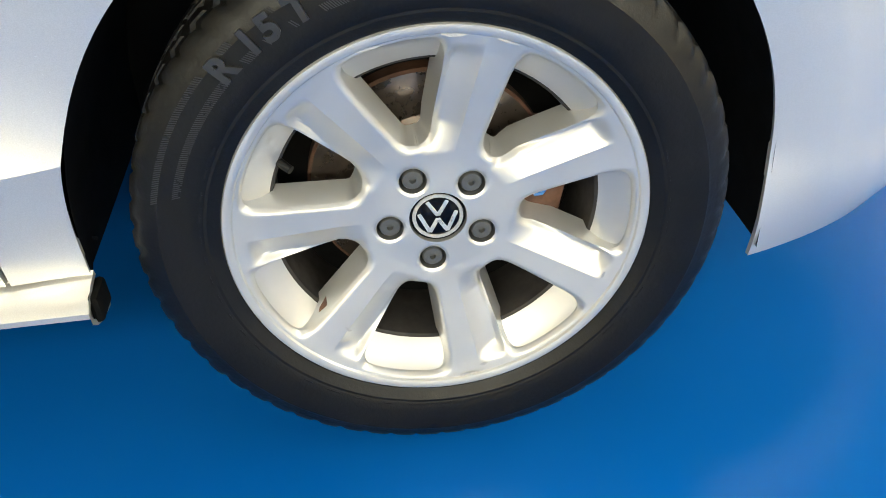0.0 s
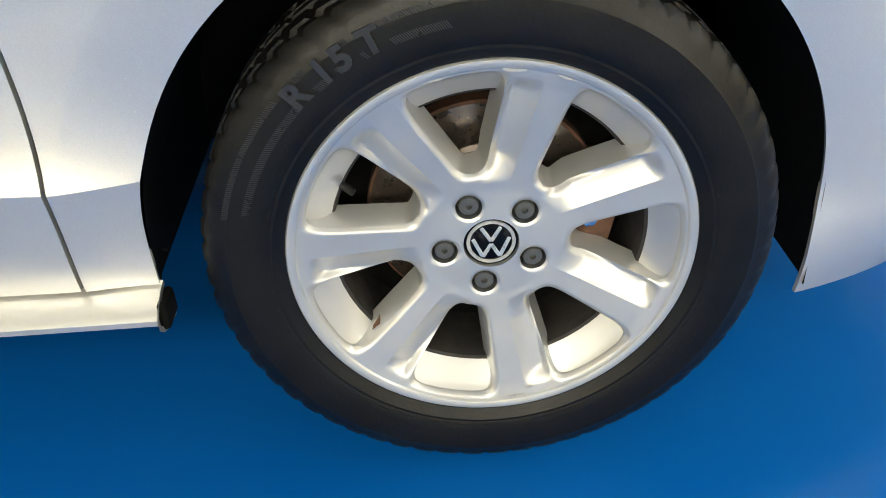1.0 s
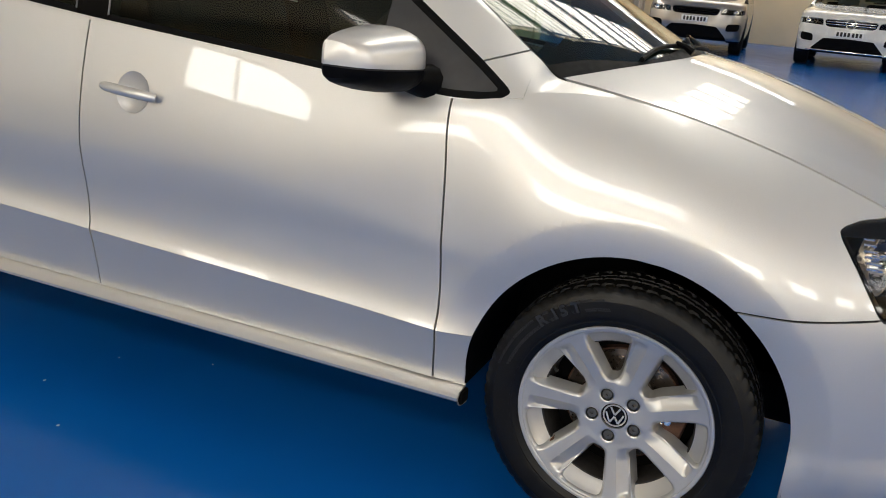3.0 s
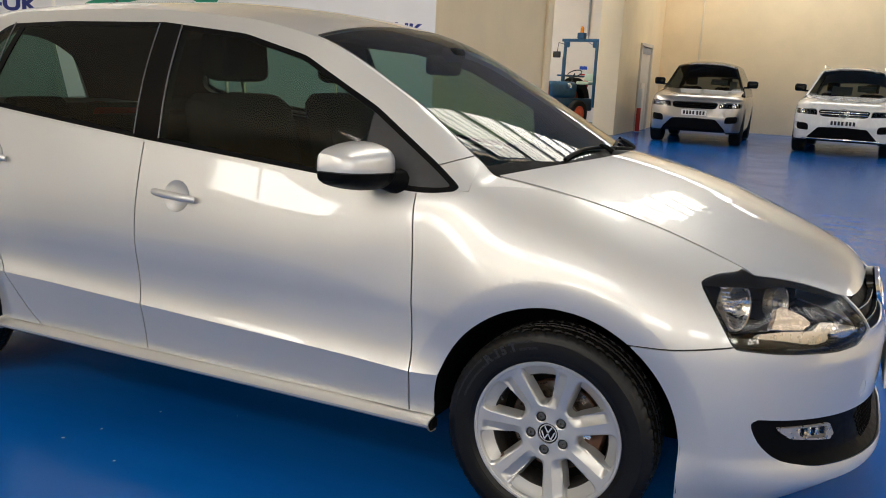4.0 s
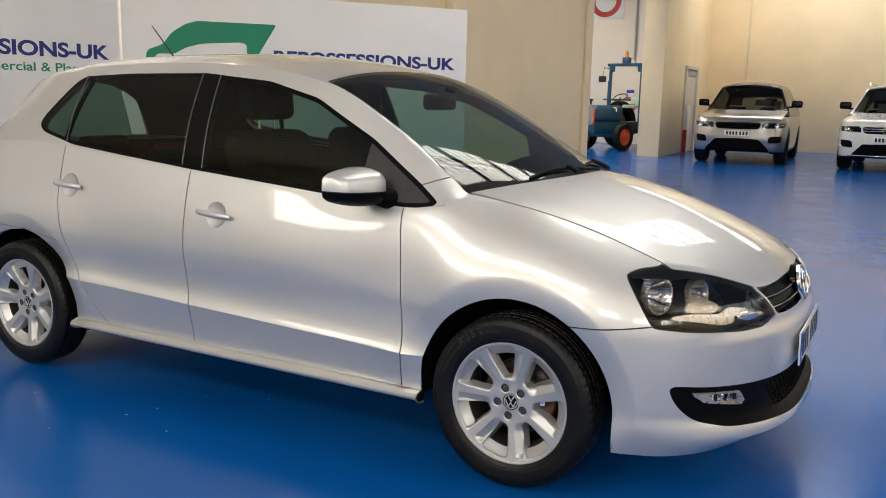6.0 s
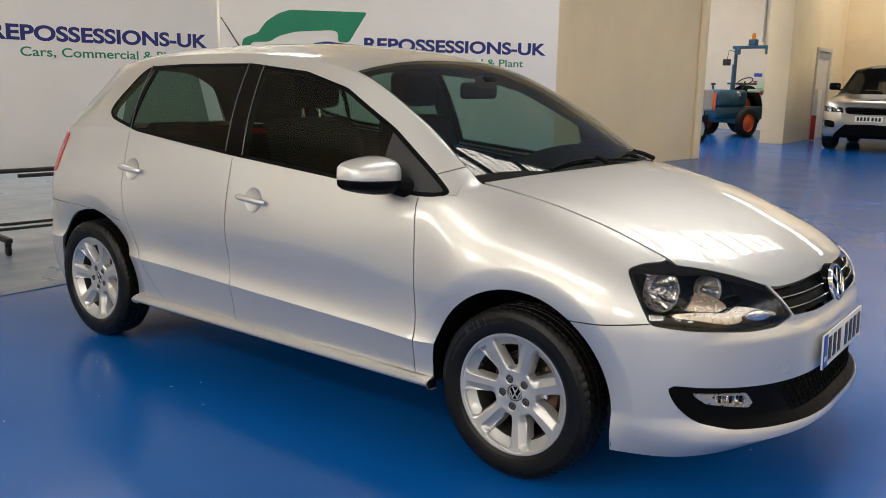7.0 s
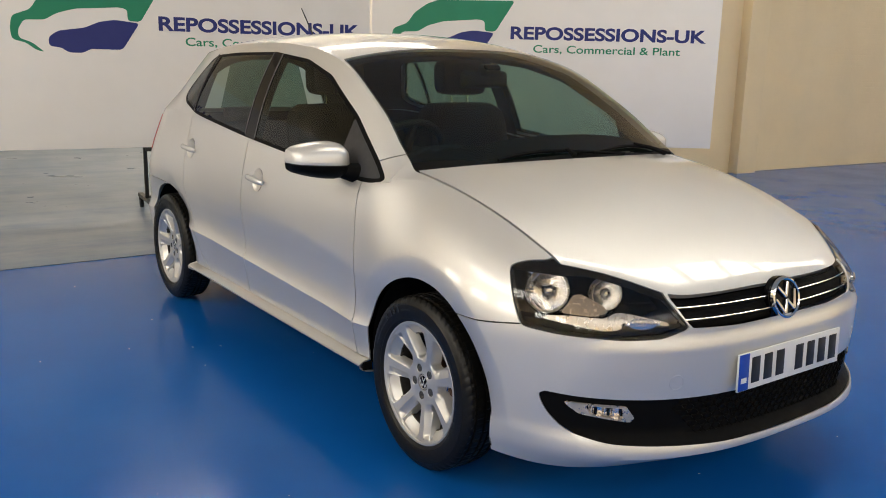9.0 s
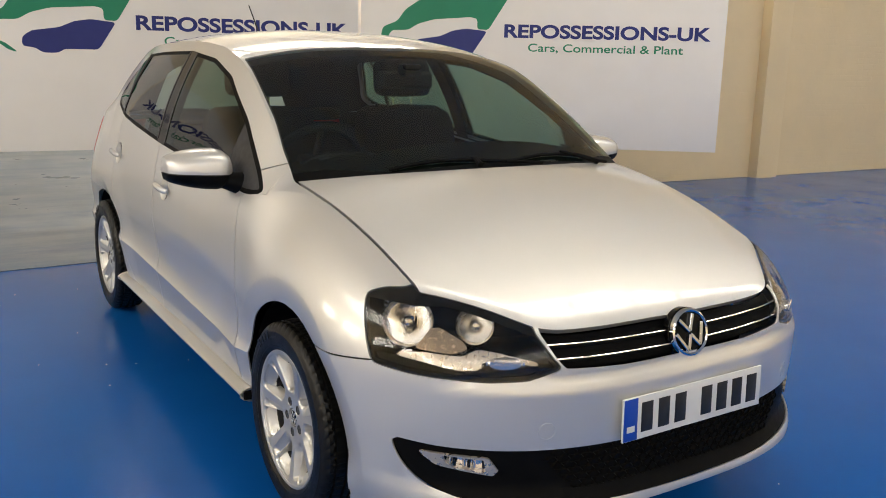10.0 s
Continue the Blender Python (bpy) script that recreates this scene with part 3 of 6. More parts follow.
def lower_body():
    cols = [("R", radians(a)) for a in np.linspace(90, 0, 30)[:-1]]
    cols += [("M", x) for x in np.linspace(-2.45, 0.0, 140)[:-1]]
    cols += [("F", radians(a)) for a in np.linspace(0, 90, 84)]
    zl = np.r_[np.linspace(0.19, 0.385, 12), 0.394, 0.402, 0.410, 0.42, np.linspace(0.44, 0.53, 6), 0.543, 0.550, 0.557, 0.568, 0.584, 0.60]
    top = np.linspace(0, 1, 24)[1:]
    grid = []
    for kind, t in cols:
        e = edge_at(kind, t)
        zs = min(0.56 + 0.06 * float(ease(0.5, 1.1, t)), e[2] - 0.10)
        if kind == "M":
            zs = 0.66 - 0.10 * float(ease(-1.0, 0.0, t))
        elif kind == "R":
            zs = 0.66

        def side(z):
            nose = 0.80 + 0.022 * math.sin(min(1, (z - 0.19) / 0.42) * math.pi / 2)
            if kind == "M":
                k = float(ease(-0.40, -0.20, t))
                return np.array([t, -(float(wid(min(z, 0.66))) * (1 - k) + k * nose)])
            if kind == "F":
                n = 2 / NP
                return np.array([float(xf(z)) * math.sin(t) ** n, -nose * math.cos(t) ** n])
            w = float(wid(min(z, 0.66)))
            return np.array([-2.45 + (float(xr(z)) + 2.45) * math.sin(t) ** (2 / NT), -w * math.cos(t) ** (2 / NT)])
        rows = []
        for z in zl:
            zz = 0.402 + (z - 0.402) * (zs - 0.402) / (0.60 - 0.402) if z > 0.402 else z
            # the flank crease climbs towards the tail; the chin lifts towards the nose
            x = t if kind == "M" else (-2.45 if kind == "R" else 0.0)
            lift = 0.033 * max(0.0, -0.41 - x) * float(np.interp(zz, [0.28, 0.402, 0.60], [0, 1, 0]))
            if kind == "F":
                lift += 0.035 * float(ease(0.5, 1.3, t)) * float(np.interp(zz, [0.19, 0.27], [1, 0]))
            rows.append((*side(zz), zz + lift))
        # shoulder: a conic from the upright flank to the slope at the top edge
        s0 = side(zs)
        k = float(ease(-1.0, 0.05, t)) if kind == "M" else (1.0 if kind == "F" else 0.0)
        slope = 4.2 ** (1 - k) * 0.80**k
        run = math.hypot(*(e[:2] - s0))
        cz = min(max(e[2] - slope * run, zs + 0.35 * (e[2] - zs)), e[2] - 0.08 * (e[2] - zs))
        for u in top:
            a, b, c = (1 - u) ** 2, (2.5 - 0.4 * k) * u * (1 - u), u * u
            h = ((a + b) * s0 + c * e[:2]) / (a + b + c)
            rows.append((h[0], h[1], (a * zs + b * cz + c * e[2]) / (a + b + c)))
        rows = np.array(rows)
        grid.append(rows)
    g = np.array(grid)
    mid = g[:, 20, :2]
    run = np.r_[0, np.cumsum(np.hypot(*np.diff(mid, axis=0).T))]
    run = run - run[29 + 139]
    return np.concatenate([g, np.repeat(run[:, None, None], g.shape[1], 1)], 2)


BODY = Sheet(lower_body())
# wheel arches: a soft swell, a crisp edge, then a tuck towards the lip
for cx in (0.0, -2.47):
    for rad in (0.414, 0.342):
        BODY.cut(lambda v: np.where(np.abs(v[:, 0] - cx) < 0.7, np.hypot(v[:, 0] - cx, v[:, 2] - 0.305) - rad, 1.0), "body")
for p in BODY.v:
    for cx in (0.0, -2.47):
        if abs(p[0] - cx) < 0.75 and p[3] < 0.7:
            r = math.hypot(p[0] - cx, p[2] - 0.305)
            low = float(ease(0.20, 0.34, p[2]))
            p[1] -= low * (0.009 * float(1 - ease(0.414, 0.66, r)) - 0.017 * min(1.0, max(0.0, (0.414 - r) / 0.072)) ** 1.25)


def U(x, y):
    """Running length round the nose for a place in plan."""
    v = np.array(BODY.v)
    v = v[(v[:, 2] > 0.40) & (v[:, 2] < 0.70)]
    return float(v[np.argmin(np.hypot(v[:, 0] - x, v[:, 1] - y)), 3])


def U_at(v):
    """x along the flank, running length round nose and tail."""
    return np.where(v[:, 3] > 0, v[:, 3], np.where(v[:, 0] < -2.45, v[:, 3], v[:, 0]))


in_low, in_top = U(0.738, -0.408), U(0.70, -0.43)
mid_u = U(0.8, 0.0) + 0.02
lamp_line = [(0.372, 0.756), (0.394, 0.715), (0.428, 0.655), (0.455, 0.610), (0.56, 0.602), (U(0.64, -0.57), 0.596), (U(0.70, -0.48), 0.600), (in_low, 0.621),
             (in_low - 0.03, 0.655), (in_top - 0.02, 0.70), (in_top - 0.02, 0.80), (0.56, 0.86), (0.51, 0.80), (0.475, 0.778), (0.418, 0.772)]
blade_line = [(U(0.497, -0.736), 0.646), (U(0.565, -0.687), 0.654), (U(0.633, -0.622), 0.652), (U(0.657, -0.582), 0.671), (U(0.69, -0.54), 0.664), (U(0.73, -0.459), 0.640),
              (U(0.73, -0.459), 0.626), (U(0.69, -0.54), 0.648), (U(0.665, -0.58), 0.642), (U(0.66, -0.584), 0.622), (U(0.633, -0.622), 0.616), (U(0.565, -0.687), 0.630), (U(0.497, -0.736), 0.636)]
flank_line = [(U(0.535, -0.705), 0.660), (U(0.575, -0.672), 0.712), (U(0.60, -0.655), 0.716), (U(0.640, -0.610), 0.690), (U(0.650, -0.60), 0.672), (U(0.620, -0.634), 0.658)]
fog_line = [(U(0.561, -0.700), 0.404), (U(0.687, -0.570), 0.401), (U(0.706, -0.543), 0.350), (U(0.600, -0.670), 0.372)]
fog_u = U(0.49, -0.734)
insert_line = [(fog_u, 0.430), (fog_u + 0.12, 0.424), (mid_u - 0.3, 0.418), (mid_u + 0.1, 0.418), (mid_u + 0.1, 0.274), (mid_u - 0.32, 0.280), (mid_u - 0.47, 0.286), (fog_u + 0.19, 0.292), (fog_u + 0.09, 0.314), (fog_u + 0.03, 0.365)]
grille_line = [(in_low + 0.012, 0.620), (in_low - 0.018, 0.655), (in_top - 0.006, 0.70), (in_top - 0.006, 0.9), (mid_u + 0.1, 0.9), (mid_u + 0.1, 0.613), (mid_u - 0.25, 0.612)]
gap_lines = {
    "wing_door": [(-0.441, 1.0), (-0.438, 0.887), (-0.424, 0.74), (-0.415, 0.55), (-0.411, 0.41), (-0.418, 0.26)],
    "pillar": [(-1.426, 1.05), (-1.434, 0.85), (-1.440, 0.65), (-1.434, 0.50), (-1.418, 0.41), (-1.413, 0.26)],
    "rear_door": [(-2.20, 1.1), (-2.20, 0.85), (-2.175, 0.70), (-2.11, 0.54), (-2.02, 0.40), (-1.95, 0.31), (-1.90, 0.26)],
    "sill": [(-0.20, 0.272), (-2.3, 0.272)],
    "wing_bumper": [(0.10, 0.577), (0.19, 0.584), (0.30, 0.592), (0.452, 0.612)],
    "bumper_rear": [(-2.2, 0.62), (-2.47, 0.65), (-2.75, 0.66), (-3.9, 0.66)],
}


def signed_line(px, pz, pts):
    best, sign = np.full(len(px), 1e9), np.ones(len(px))
    for (x0, z0), (x1, z1) in zip(pts[:-1], pts[1:]):
        ex, ez = x1 - x0, z1 - z0
        t = np.clip(((px - x0) * ex + (pz - z0) * ez) / (ex * ex + ez * ez), 0, 1)
        d = np.hypot(px - x0 - t * ex, pz - z0 - t * ez)
        near = d < best
        sign = np.where(near, np.sign(ex * (pz - z0) - ez * (px - x0) + 1e-12), sign)
        best = np.minimum(best, d)
    return best, sign


def shut_gap(sheet, pts, name="gap", half=0.0023, only=("body",)):
    pts = smooth_line(pts, 36)
    for tg in only:
        sheet.cut(lambda v: (lambda d, s: np.where(d < 0.08, d * s, 1.0))(*signed_line(U_at(v), v[:, 2], pts)), tg, (tg,))
        sheet.cut(lambda v: signed_line(U_at(v), v[:, 2], pts)[0] - half, name, (tg,))


def area_field(pts, grow=0.0, r=0.02):
    pts = rounded(pts, r, 4)
    return lambda v: poly_dist(U_at(v), v[:, 2], pts) - grow


HANDLES = [(-1.270, 0.812), (-2.125, 0.868)]
for cx in (0.0, -2.47):
    BODY.cut(lambda v: np.where(np.abs(v[:, 0] - cx) < 0.6, np.hypot(v[:, 0] - cx, v[:, 2] - 0.305) - 0.342, 1.0), "void")
    BODY.cut(lambda v: np.maximum(np.abs(v[:, 0] - cx) - 0.3418, v[:, 2] - 0.306), "void")
BODY.cut(area_field(lamp_line, 0, 0.012), "lamp")
BODY.cut(area_field(lamp_line, 0.004, 0.012), "lamp_gap")
BODY.cut(area_field(grille_line, 0, 0.01), "grille")
BODY.cut(area_field(insert_line, 0, 0.03), "insert")
BODY.cut(area_field(fog_line, 0, 0.007), "fog", ("insert",))
BODY.cut(area_field([(-2.86, 0.80), (-2.83, 1.0), (-3.3, 1.0), (-3.3, 0.80)], 0, 0.02), "tail")
for hx, hz in HANDLES:
    BODY.cut(lambda v: np.where(v[:, 3] < 0, np.hypot(v[:, 0] - hx, v[:, 2] - hz) - 0.050, 1.0), "dish")
for nm in ("wing_door", "pillar", "rear_door", "sill", "wing_bumper", "bumper_rear"):
    shut_gap(BODY, gap_lines[nm], "wing_gap" if nm == "wing_bumper" else "gap")


def line_x(nm, z):
    p = smooth_line(gap_lines[nm], 36)[::-1]
    return np.interp(z, p[:, 1], p[:, 0])


wb, br = np.array(gap_lines["wing_bumper"]), np.array(gap_lines["bumper_rear"])


def panel_of(c):
    x, z, u = c[0], c[2], c[3]
    if u > 0:
        return "bumper" if (u > 0.452 and z < 0.68) or z < np.interp(u, wb[:, 0], wb[:, 1]) else "wing"
    if z < 0.272 and -2.2 < x < -0.25:
        return "sill"
    if x > line_x("wing_door", z):
        return "wing"
    if x > line_x("pillar", z):
        return "front_door"
    if x > line_x("rear_door", z):
        return "rear_door"
    uu = x if x > -2.45 else u
    return "rear_bumper" if z < np.interp(-uu, -br[:, 0], br[:, 1]) else "quarter"


for q, f in enumerate(BODY.f):
    if BODY.tag[q] == "body":
        BODY.tag[q] = panel_of(np.mean([BODY.v[i] for i in f], axis=0))


def both(name, v, f, mat, parent=(None, None), label="", smooth=35.0):
    """The right-hand part and its mirror image."""
    a = raw(name, v, f, mat, parent[0] or car, label, smooth=smooth)
    return a, raw(name, *mirrored(v, f), mat, parent[1] or car, label, smooth=smooth)


def joined_halves(v, f):
    w, g = mirrored(v, f)
    return np.vstack([np.array(v)[:, :3], w]), list(f) + [tuple(i + len(v) for i in q) for q in g]


front_doors = both("front_door", *shell(*BODY.take("front_door"), 1), SILVER, smooth=16)
rear_doors = both("rear_door", *shell(*BODY.take("rear_door"), 1), SILVER, smooth=16)
both("front_wing", *shell(*BODY.take("wing"), 1, rim=0.005), SILVER, smooth=9)
both("rear_quarter", *shell(*BODY.take("quarter"), 1), SILVER, smooth=9)
front_bumper = raw("front_bumper", *joined_halves(*shell(*BODY.take("bumper"), 1, rim=0.005)), SILVER, car)
raw("rear_bumper", *joined_halves(*shell(*BODY.take("rear_bumper"), 1)), SILVER, car)
v, f = BODY.take("gap")
both("shut_line_seal", v[:, :3] - normals(v, f) * 0.008, f, GASKET)
v, f = BODY.take("wing_gap")
both("wing_seal", v[:, :3] - normals(v, f) * 0.008, f, GASKET)
v, f = BODY.take("lamp_gap")
both("lamp_seal", v[:, :3] - normals(v, f) * 0.006, f, GASKET)
both("tail_lamp", *shell(*BODY.take("tail"), 1, push=0.003), REDLENS, label="red tail lamp")
v, f = BODY.take("insert")
lower_grille = raw("lower_grille", *joined_halves(*shell(v, f, 1, push=-0.008)), BLACK, car, "black plastic lower grille panel")
v, f = BODY.take("grille")
grille = raw("radiator_grille", *joined_halves(*shell(v, f, 1, push=-0.026)), BLACK, car, "black radiator grille with chrome strips")
# dark lining inside doors and wings
v, f = BODY.take("front_door", "rear_door", "quarter", "gap", "dish")
both("door_lining", v[:, :3] - normals(v, f) * 0.06, f, DASH)


# sills
def sill():
    prof = [(0.788, 0.2715), (0.806, 0.268), (0.824, 0.262), (0.831, 0.256), (0.830, 0.249), (0.820, 0.241), (0.806, 0.235), (0.775, 0.230)]
    return np.array([[(x, -y, z) for y, z in prof] for x in np.linspace(-2.12, -0.338, 60)])


s = Sheet(sill())
both("side_sill", *shell(*s.take("body"), 1, rim=0.006), SILVER)
for sg in (-1, 1):
    part("sill_end_cap", box_bm((0.012, 0.040, 0.032), (-0.3365, sg * 0.803, 0.252), 0.006), DARK, car)

# wheel arch liners, floor pan, engine bay
for cx in (0.0, -2.47):
    # an arch with straight legs down both sides
    cols = [(1, 0, -d) for d in (0.10, 0.05)] + [(math.cos(a), math.sin(a), 0) for a in np.linspace(0, math.pi, 36)] + [(-1, 0, -d) for d in (0.02, 0.045)]
    lin = Sheet(np.array([[(cx + r * dx, y, 0.305 + r * dz + dn, 0) for r, y in ((0.346, -0.778), (0.351, -0.75), (0.353, -0.42), (0.0, -0.42))] for dx, dz, dn in cols]))
    both("arch_liner", *lin.take("body"), DARK)
part("floor_pan", box_bm((1.75, 1.52, 0.05), (-1.23, 0, 0.262), 0.02), DARK, car)
part("engine_block", box_bm((0.62, 0.84, 0.40), (0.22, 0, 0.47), 0.05), DARK, car)


def bonnet():
    q = np.linspace(-1, 1, 81)
    grid = []
    for p in np.linspace(0, 1, 70):
        row = []
        for k in q:
            y1 = 0.6395 * k
            x1 = float(hood_front(abs(y1))) - 0.007
            x0 = -0.055 - 0.185 * k * k
            x = x0 + (x1 - x0) * p
            y = k * ((shut_y(x0) - 0.0072) * (1 - p) + 0.6362 * p)
            roll = max(0.0, (p - 0.95) / 0.05)
            row.append((x, y, float(hood_z(x, y)) - 0.007 * roll * roll + 0.001))
        grid.append(row)
    return np.array(grid)


b = Sheet(bonnet())
bn = normals(np.array(b.v), b.f)
raw("bonnet", *shell(*b.take("body"), -1 if bn[len(bn) // 2][2] < 0 else 1, rim=0.018), SILVER, car)

# ---- glasshouse ----
rail_z0 = pc([-3.02, -2.95, -2.82, -2.5, -2.1, -1.6, -1.2, -0.9, -0.55, -0.24], [1.24, 1.262, 1.297, 1.352, 1.388, 1.400, 1.380, 1.328, 1.165, 0.962])
rail_y0 = pc([-3.02, -2.95, -2.82, -2.65, -2.5, -2.1, -1.6, -1.2, -0.9, -0.55, -0.24], [0.32, 0.36, 0.425, 0.495, 0.540, 0.563, 0.572, 0.582, 0.603, 0.640, 0.672])
top_z = pc([-3.02, -2.9, -2.7, -2.3, -1.9, -1.5, -1.15, -0.86, -0.45, -0.02], [1.34, 1.375, 1.405, 1.443, 1.458, 1.460, 1.438, 1.385, 1.190, 0.965])


def rail(x):
    x = np.asarray(x, float)
    return np.where(x > -0.24, shut_y(x) + 0.001, rail_y0(x)), np.where(x > -0.24, 0.962 - 0.62 * (x + 0.24), rail_z0(x))


def glasshouse():
    grid = []
    for x in np.r_[np.linspace(-2.985, -2.4, 34)[:-1], np.linspace(-2.4, -0.05, 118)]:
        by, bz = float(belt_y(x)), float(belt_z(x))
        ry, rz = (float(a) for a in rail(x))
        if x < -2.45:
            k = (-2.45 - x) / 0.55
            tail = (1 - k**NT) ** (1 / NT)
            by, bz = 0.735 * tail, 1.045 - 0.02 * k
            ry = min(ry, by * 0.86)
        tz = max(float(top_z(x)), rz + 0.01)
        row = []
        for t in np.linspace(0, 1, 26)[:-1]:
            bow = 0.020 * math.sin(t * math.pi) * min(1, max(0, rz - bz) / 0.3) * float(ease(-2.85, -2.45, x))
            row.append((x, -(by + (ry - by) * t + bow), bz + (rz - bz) * t, t))
        for t in np.linspace(0, 1, 34):
            row.append((x, -ry * (1 - t), rz + (tz - rz) * (1 - (1 - t) ** 2.6), 1 + t))
        grid.append(row)
    return np.array(grid)


def screen_z(x, y):
    ry, rz = rail(x)
    return rz + (top_z(x) - rz) * (1 - (np.abs(y) / ry) ** 2.6)


TOP = Sheet(glasshouse())
window_line = [(-0.60, 0.914), (-0.44, 0.905), (-0.36, 0.909), (-0.308, 0.924), (-0.40, 0.988), (-0.62, 1.130), (-0.90, 1.268), (-1.15, 1.328), (-1.50, 1.357), (-1.95, 1.352), (-2.24, 1.338), (-2.29, 1.312), (-2.418, 1.150), (-2.425, 1.118), (-2.385, 1.088), (-2.15, 1.040), (-1.43, 0.977)]
win_round = rounded(window_line, 0.022, 5)


def dlo(v):
    return np.where(v[:, 3] < 0.9999, poly_dist(v[:, 0], v[:, 2], win_round), 1.0)


def screen_field(v, grow):
    edge = -(v[:, 0] + 0.846 + grow + 0.036 * (v[:, 1] / 0.58) ** 2)
    return np.where(v[:, 3] > 0.9999, np.maximum(edge, np.abs(v[:, 1]) - rail(v[:, 0])[0] + 0.016 - 0.013 * ease(-0.52, -0.30, v[:, 0]) - grow * 0.4), 1.0)


TOP.cut(dlo, "dlo")
TOP.cut(lambda v: screen_field(v, 0.0), "screen")
TOP.cut(lambda v: screen_field(v, 0.014), "seal")
TOP.cut(lambda v: v[:, 2] - hood_z(v[:, 0], v[:, 1]) - 0.003 - 0.015 * ease(0.36, 0.60, np.abs(v[:, 1])), "cowl", ("screen", "seal"))
# the wing runs on over the foot of the pillar, in place of the cabin side ahead of it
def wing_root(x):
    e = edge_at("M", x)
    ry, rz = (float(a) for a in rail(x))
    k = float(ease(-0.285, -0.22, x))
    top = np.array([x, -ry * (1 - k) - shut_y(x) * k, rz * (1 - k) + (float(hood_z(x, shut_y(x))) - 0.001) * k])
    bow = 0.020 * min(1, max(0, top[2] - e[2]) / 0.3) * (1 - k)
    return [e * (1 - q) + top * q - np.array([0, bow * math.sin(q * math.pi), 0]) for q in np.linspace(0, 1, 9)]


corner = Sheet(np.array([wing_root(x) for x in np.linspace(-0.292, -0.01, 36)]))
TOP.cut(lambda v: np.where(v[:, 3] < 0.9999, -0.29 - v[:, 0], 1.0), "hidden")
# joint between the wing and the windscreen pillar
TOP.cut(lambda v: v[:, 2] - 0.9855 - 0.35 * (v[:, 0] + 0.392), "below")
TOP.cut(lambda v: 0.9815 + 0.35 * (v[:, 0] + 0.392) - v[:, 2], "foot_gap", ("below",))
TOP.split(lambda c: c[0] < -0.42 or c[0] > -0.29, "body", ("foot_gap",))
TOP.split(lambda c: True, "body", ("below",))
TOP.cut(lambda v: poly_dist(v[:, 0], v[:, 2], win_round) + 0.015, "pane", ("dlo",))
TOP.cut(lambda v: -(v[:, 0] + 0.625), "corner", ("pane",))
TOP.cut(lambda v: np.maximum(-1.493 - 0.10 * (v[:, 2] - 1.16) - v[:, 0], v[:, 0] + 1.395 + 0.12 * (v[:, 2] - 1.16)), "post", ("pane", "dlo"))
TOP.cut(lambda v: np.maximum(-2.222 - 0.10 * (v[:, 2] - 1.05) - v[:, 0] + 0.22 * (v[:, 2] - 1.05), v[:, 0] + 2.194 - 0.12 * (v[:, 2] - 1.05)), "post2", ("pane",))
TOP.split(lambda c: c[0] > -1.45, "pane_front", ("pane",))
TOP.split(lambda c: c[0] > -2.208 + 0.12 * (c[2] - 1.05), "pane_rear", ("pane",))
both("window_pane", *TOP.take("pane_front"), GLASS, front_doors, "green-tinted door glass")
both("window_pane", *TOP.take("pane_rear"), PRIVACY, rear_doors, "darker rear door glass")
both("quarter_window", *TOP.take("pane"), PRIVACY, label="dark rear quarter glass")
both("window_trim", *shell(*TOP.take("dlo"), 1, rim=0.008), BLACK, label="black window surround")
both("mirror_corner", *shell(*TOP.take("corner"), 1, rim=0.008), GREYTRIM, label="black mirror corner panel")
both("centre_pillar", *shell(*TOP.take("post"), 1, rim=0.006, push=0.001), GLOSSBLACK, label="gloss black door pillar")
both("division_bar", *shell(*TOP.take("post2"), 1, rim=0.006, push=0.002), BLACK)


def side_at(x, t):
    """A point on the cabin side, from the belt (0) to the roof rail (1)."""
    by, bz = float(belt_y(x)), float(belt_z(x))
    ry, rz = (float(a) for a in rail(x))
    return np.array([x, -(by + (ry - by) * t + 0.020 * math.sin(t * math.pi) + 0.0025), bz + (rz - bz) * t])


GLEAM_GREY = surface("grey for edge gleam", (0.11, 0.11, 0.11), 0.3, 0, 0.1, 20, 300, 0.1, 0.0003)
# thin grey tubes draw the gleam on the door pillar's and quarter bar's edges
for x0, x1, r in ((-1.373, -1.416, 0.0026), (-1.478, -1.514, 0.0022), (-2.196, -2.226, 0.0022)):
    lip = [side_at(x0 + (x1 - x0) * q, 0.05 + 0.84 * q) for q in np.linspace(0, 1, 14)]
    vs, fs = tube(lip, r, 8)
    both("pillar_gleam", np.array([tuple(p) for p in vs]), fs, GLEAM_GREY, label="thin grey lip of the door glass")
roof = raw("roof", *joined_halves(*shell(*TOP.take("body"), 1)), SILVER, car)
screen = raw("windscreen", *joined_halves(*TOP.take("screen")), SCREENGLASS, car, "clear green-tinted windscreen")
both("wing_corner", *corner.take("body"), SILVER)
v, f = TOP.take("foot_gap")
both("pillar_joint", v[:, :3] - normals(v, f) * 0.006, f, GASKET)
raw("screen_seal", *joined_halves(*TOP.take("seal")), GASKET, screen)
raw("scuttle", *joined_halves(*TOP.take("cowl")), BLACK, car, "black scuttle panel under the wipers")
v, f = TOP.take("screen", "seal", "cowl")
low = [q for q in f if np.mean([v[i][2] - float(hood_z(v[i][0], v[i][1])) for i in q]) < 0.055]
raw("screen_tray", *joined_halves(v[:, :3] - np.array([0.0, 0.0, 0.022]), low), DARK, car, "black tray under the foot of the windscreen")
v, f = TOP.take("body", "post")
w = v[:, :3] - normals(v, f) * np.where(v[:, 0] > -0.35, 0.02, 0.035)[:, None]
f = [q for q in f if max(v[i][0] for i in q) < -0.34]
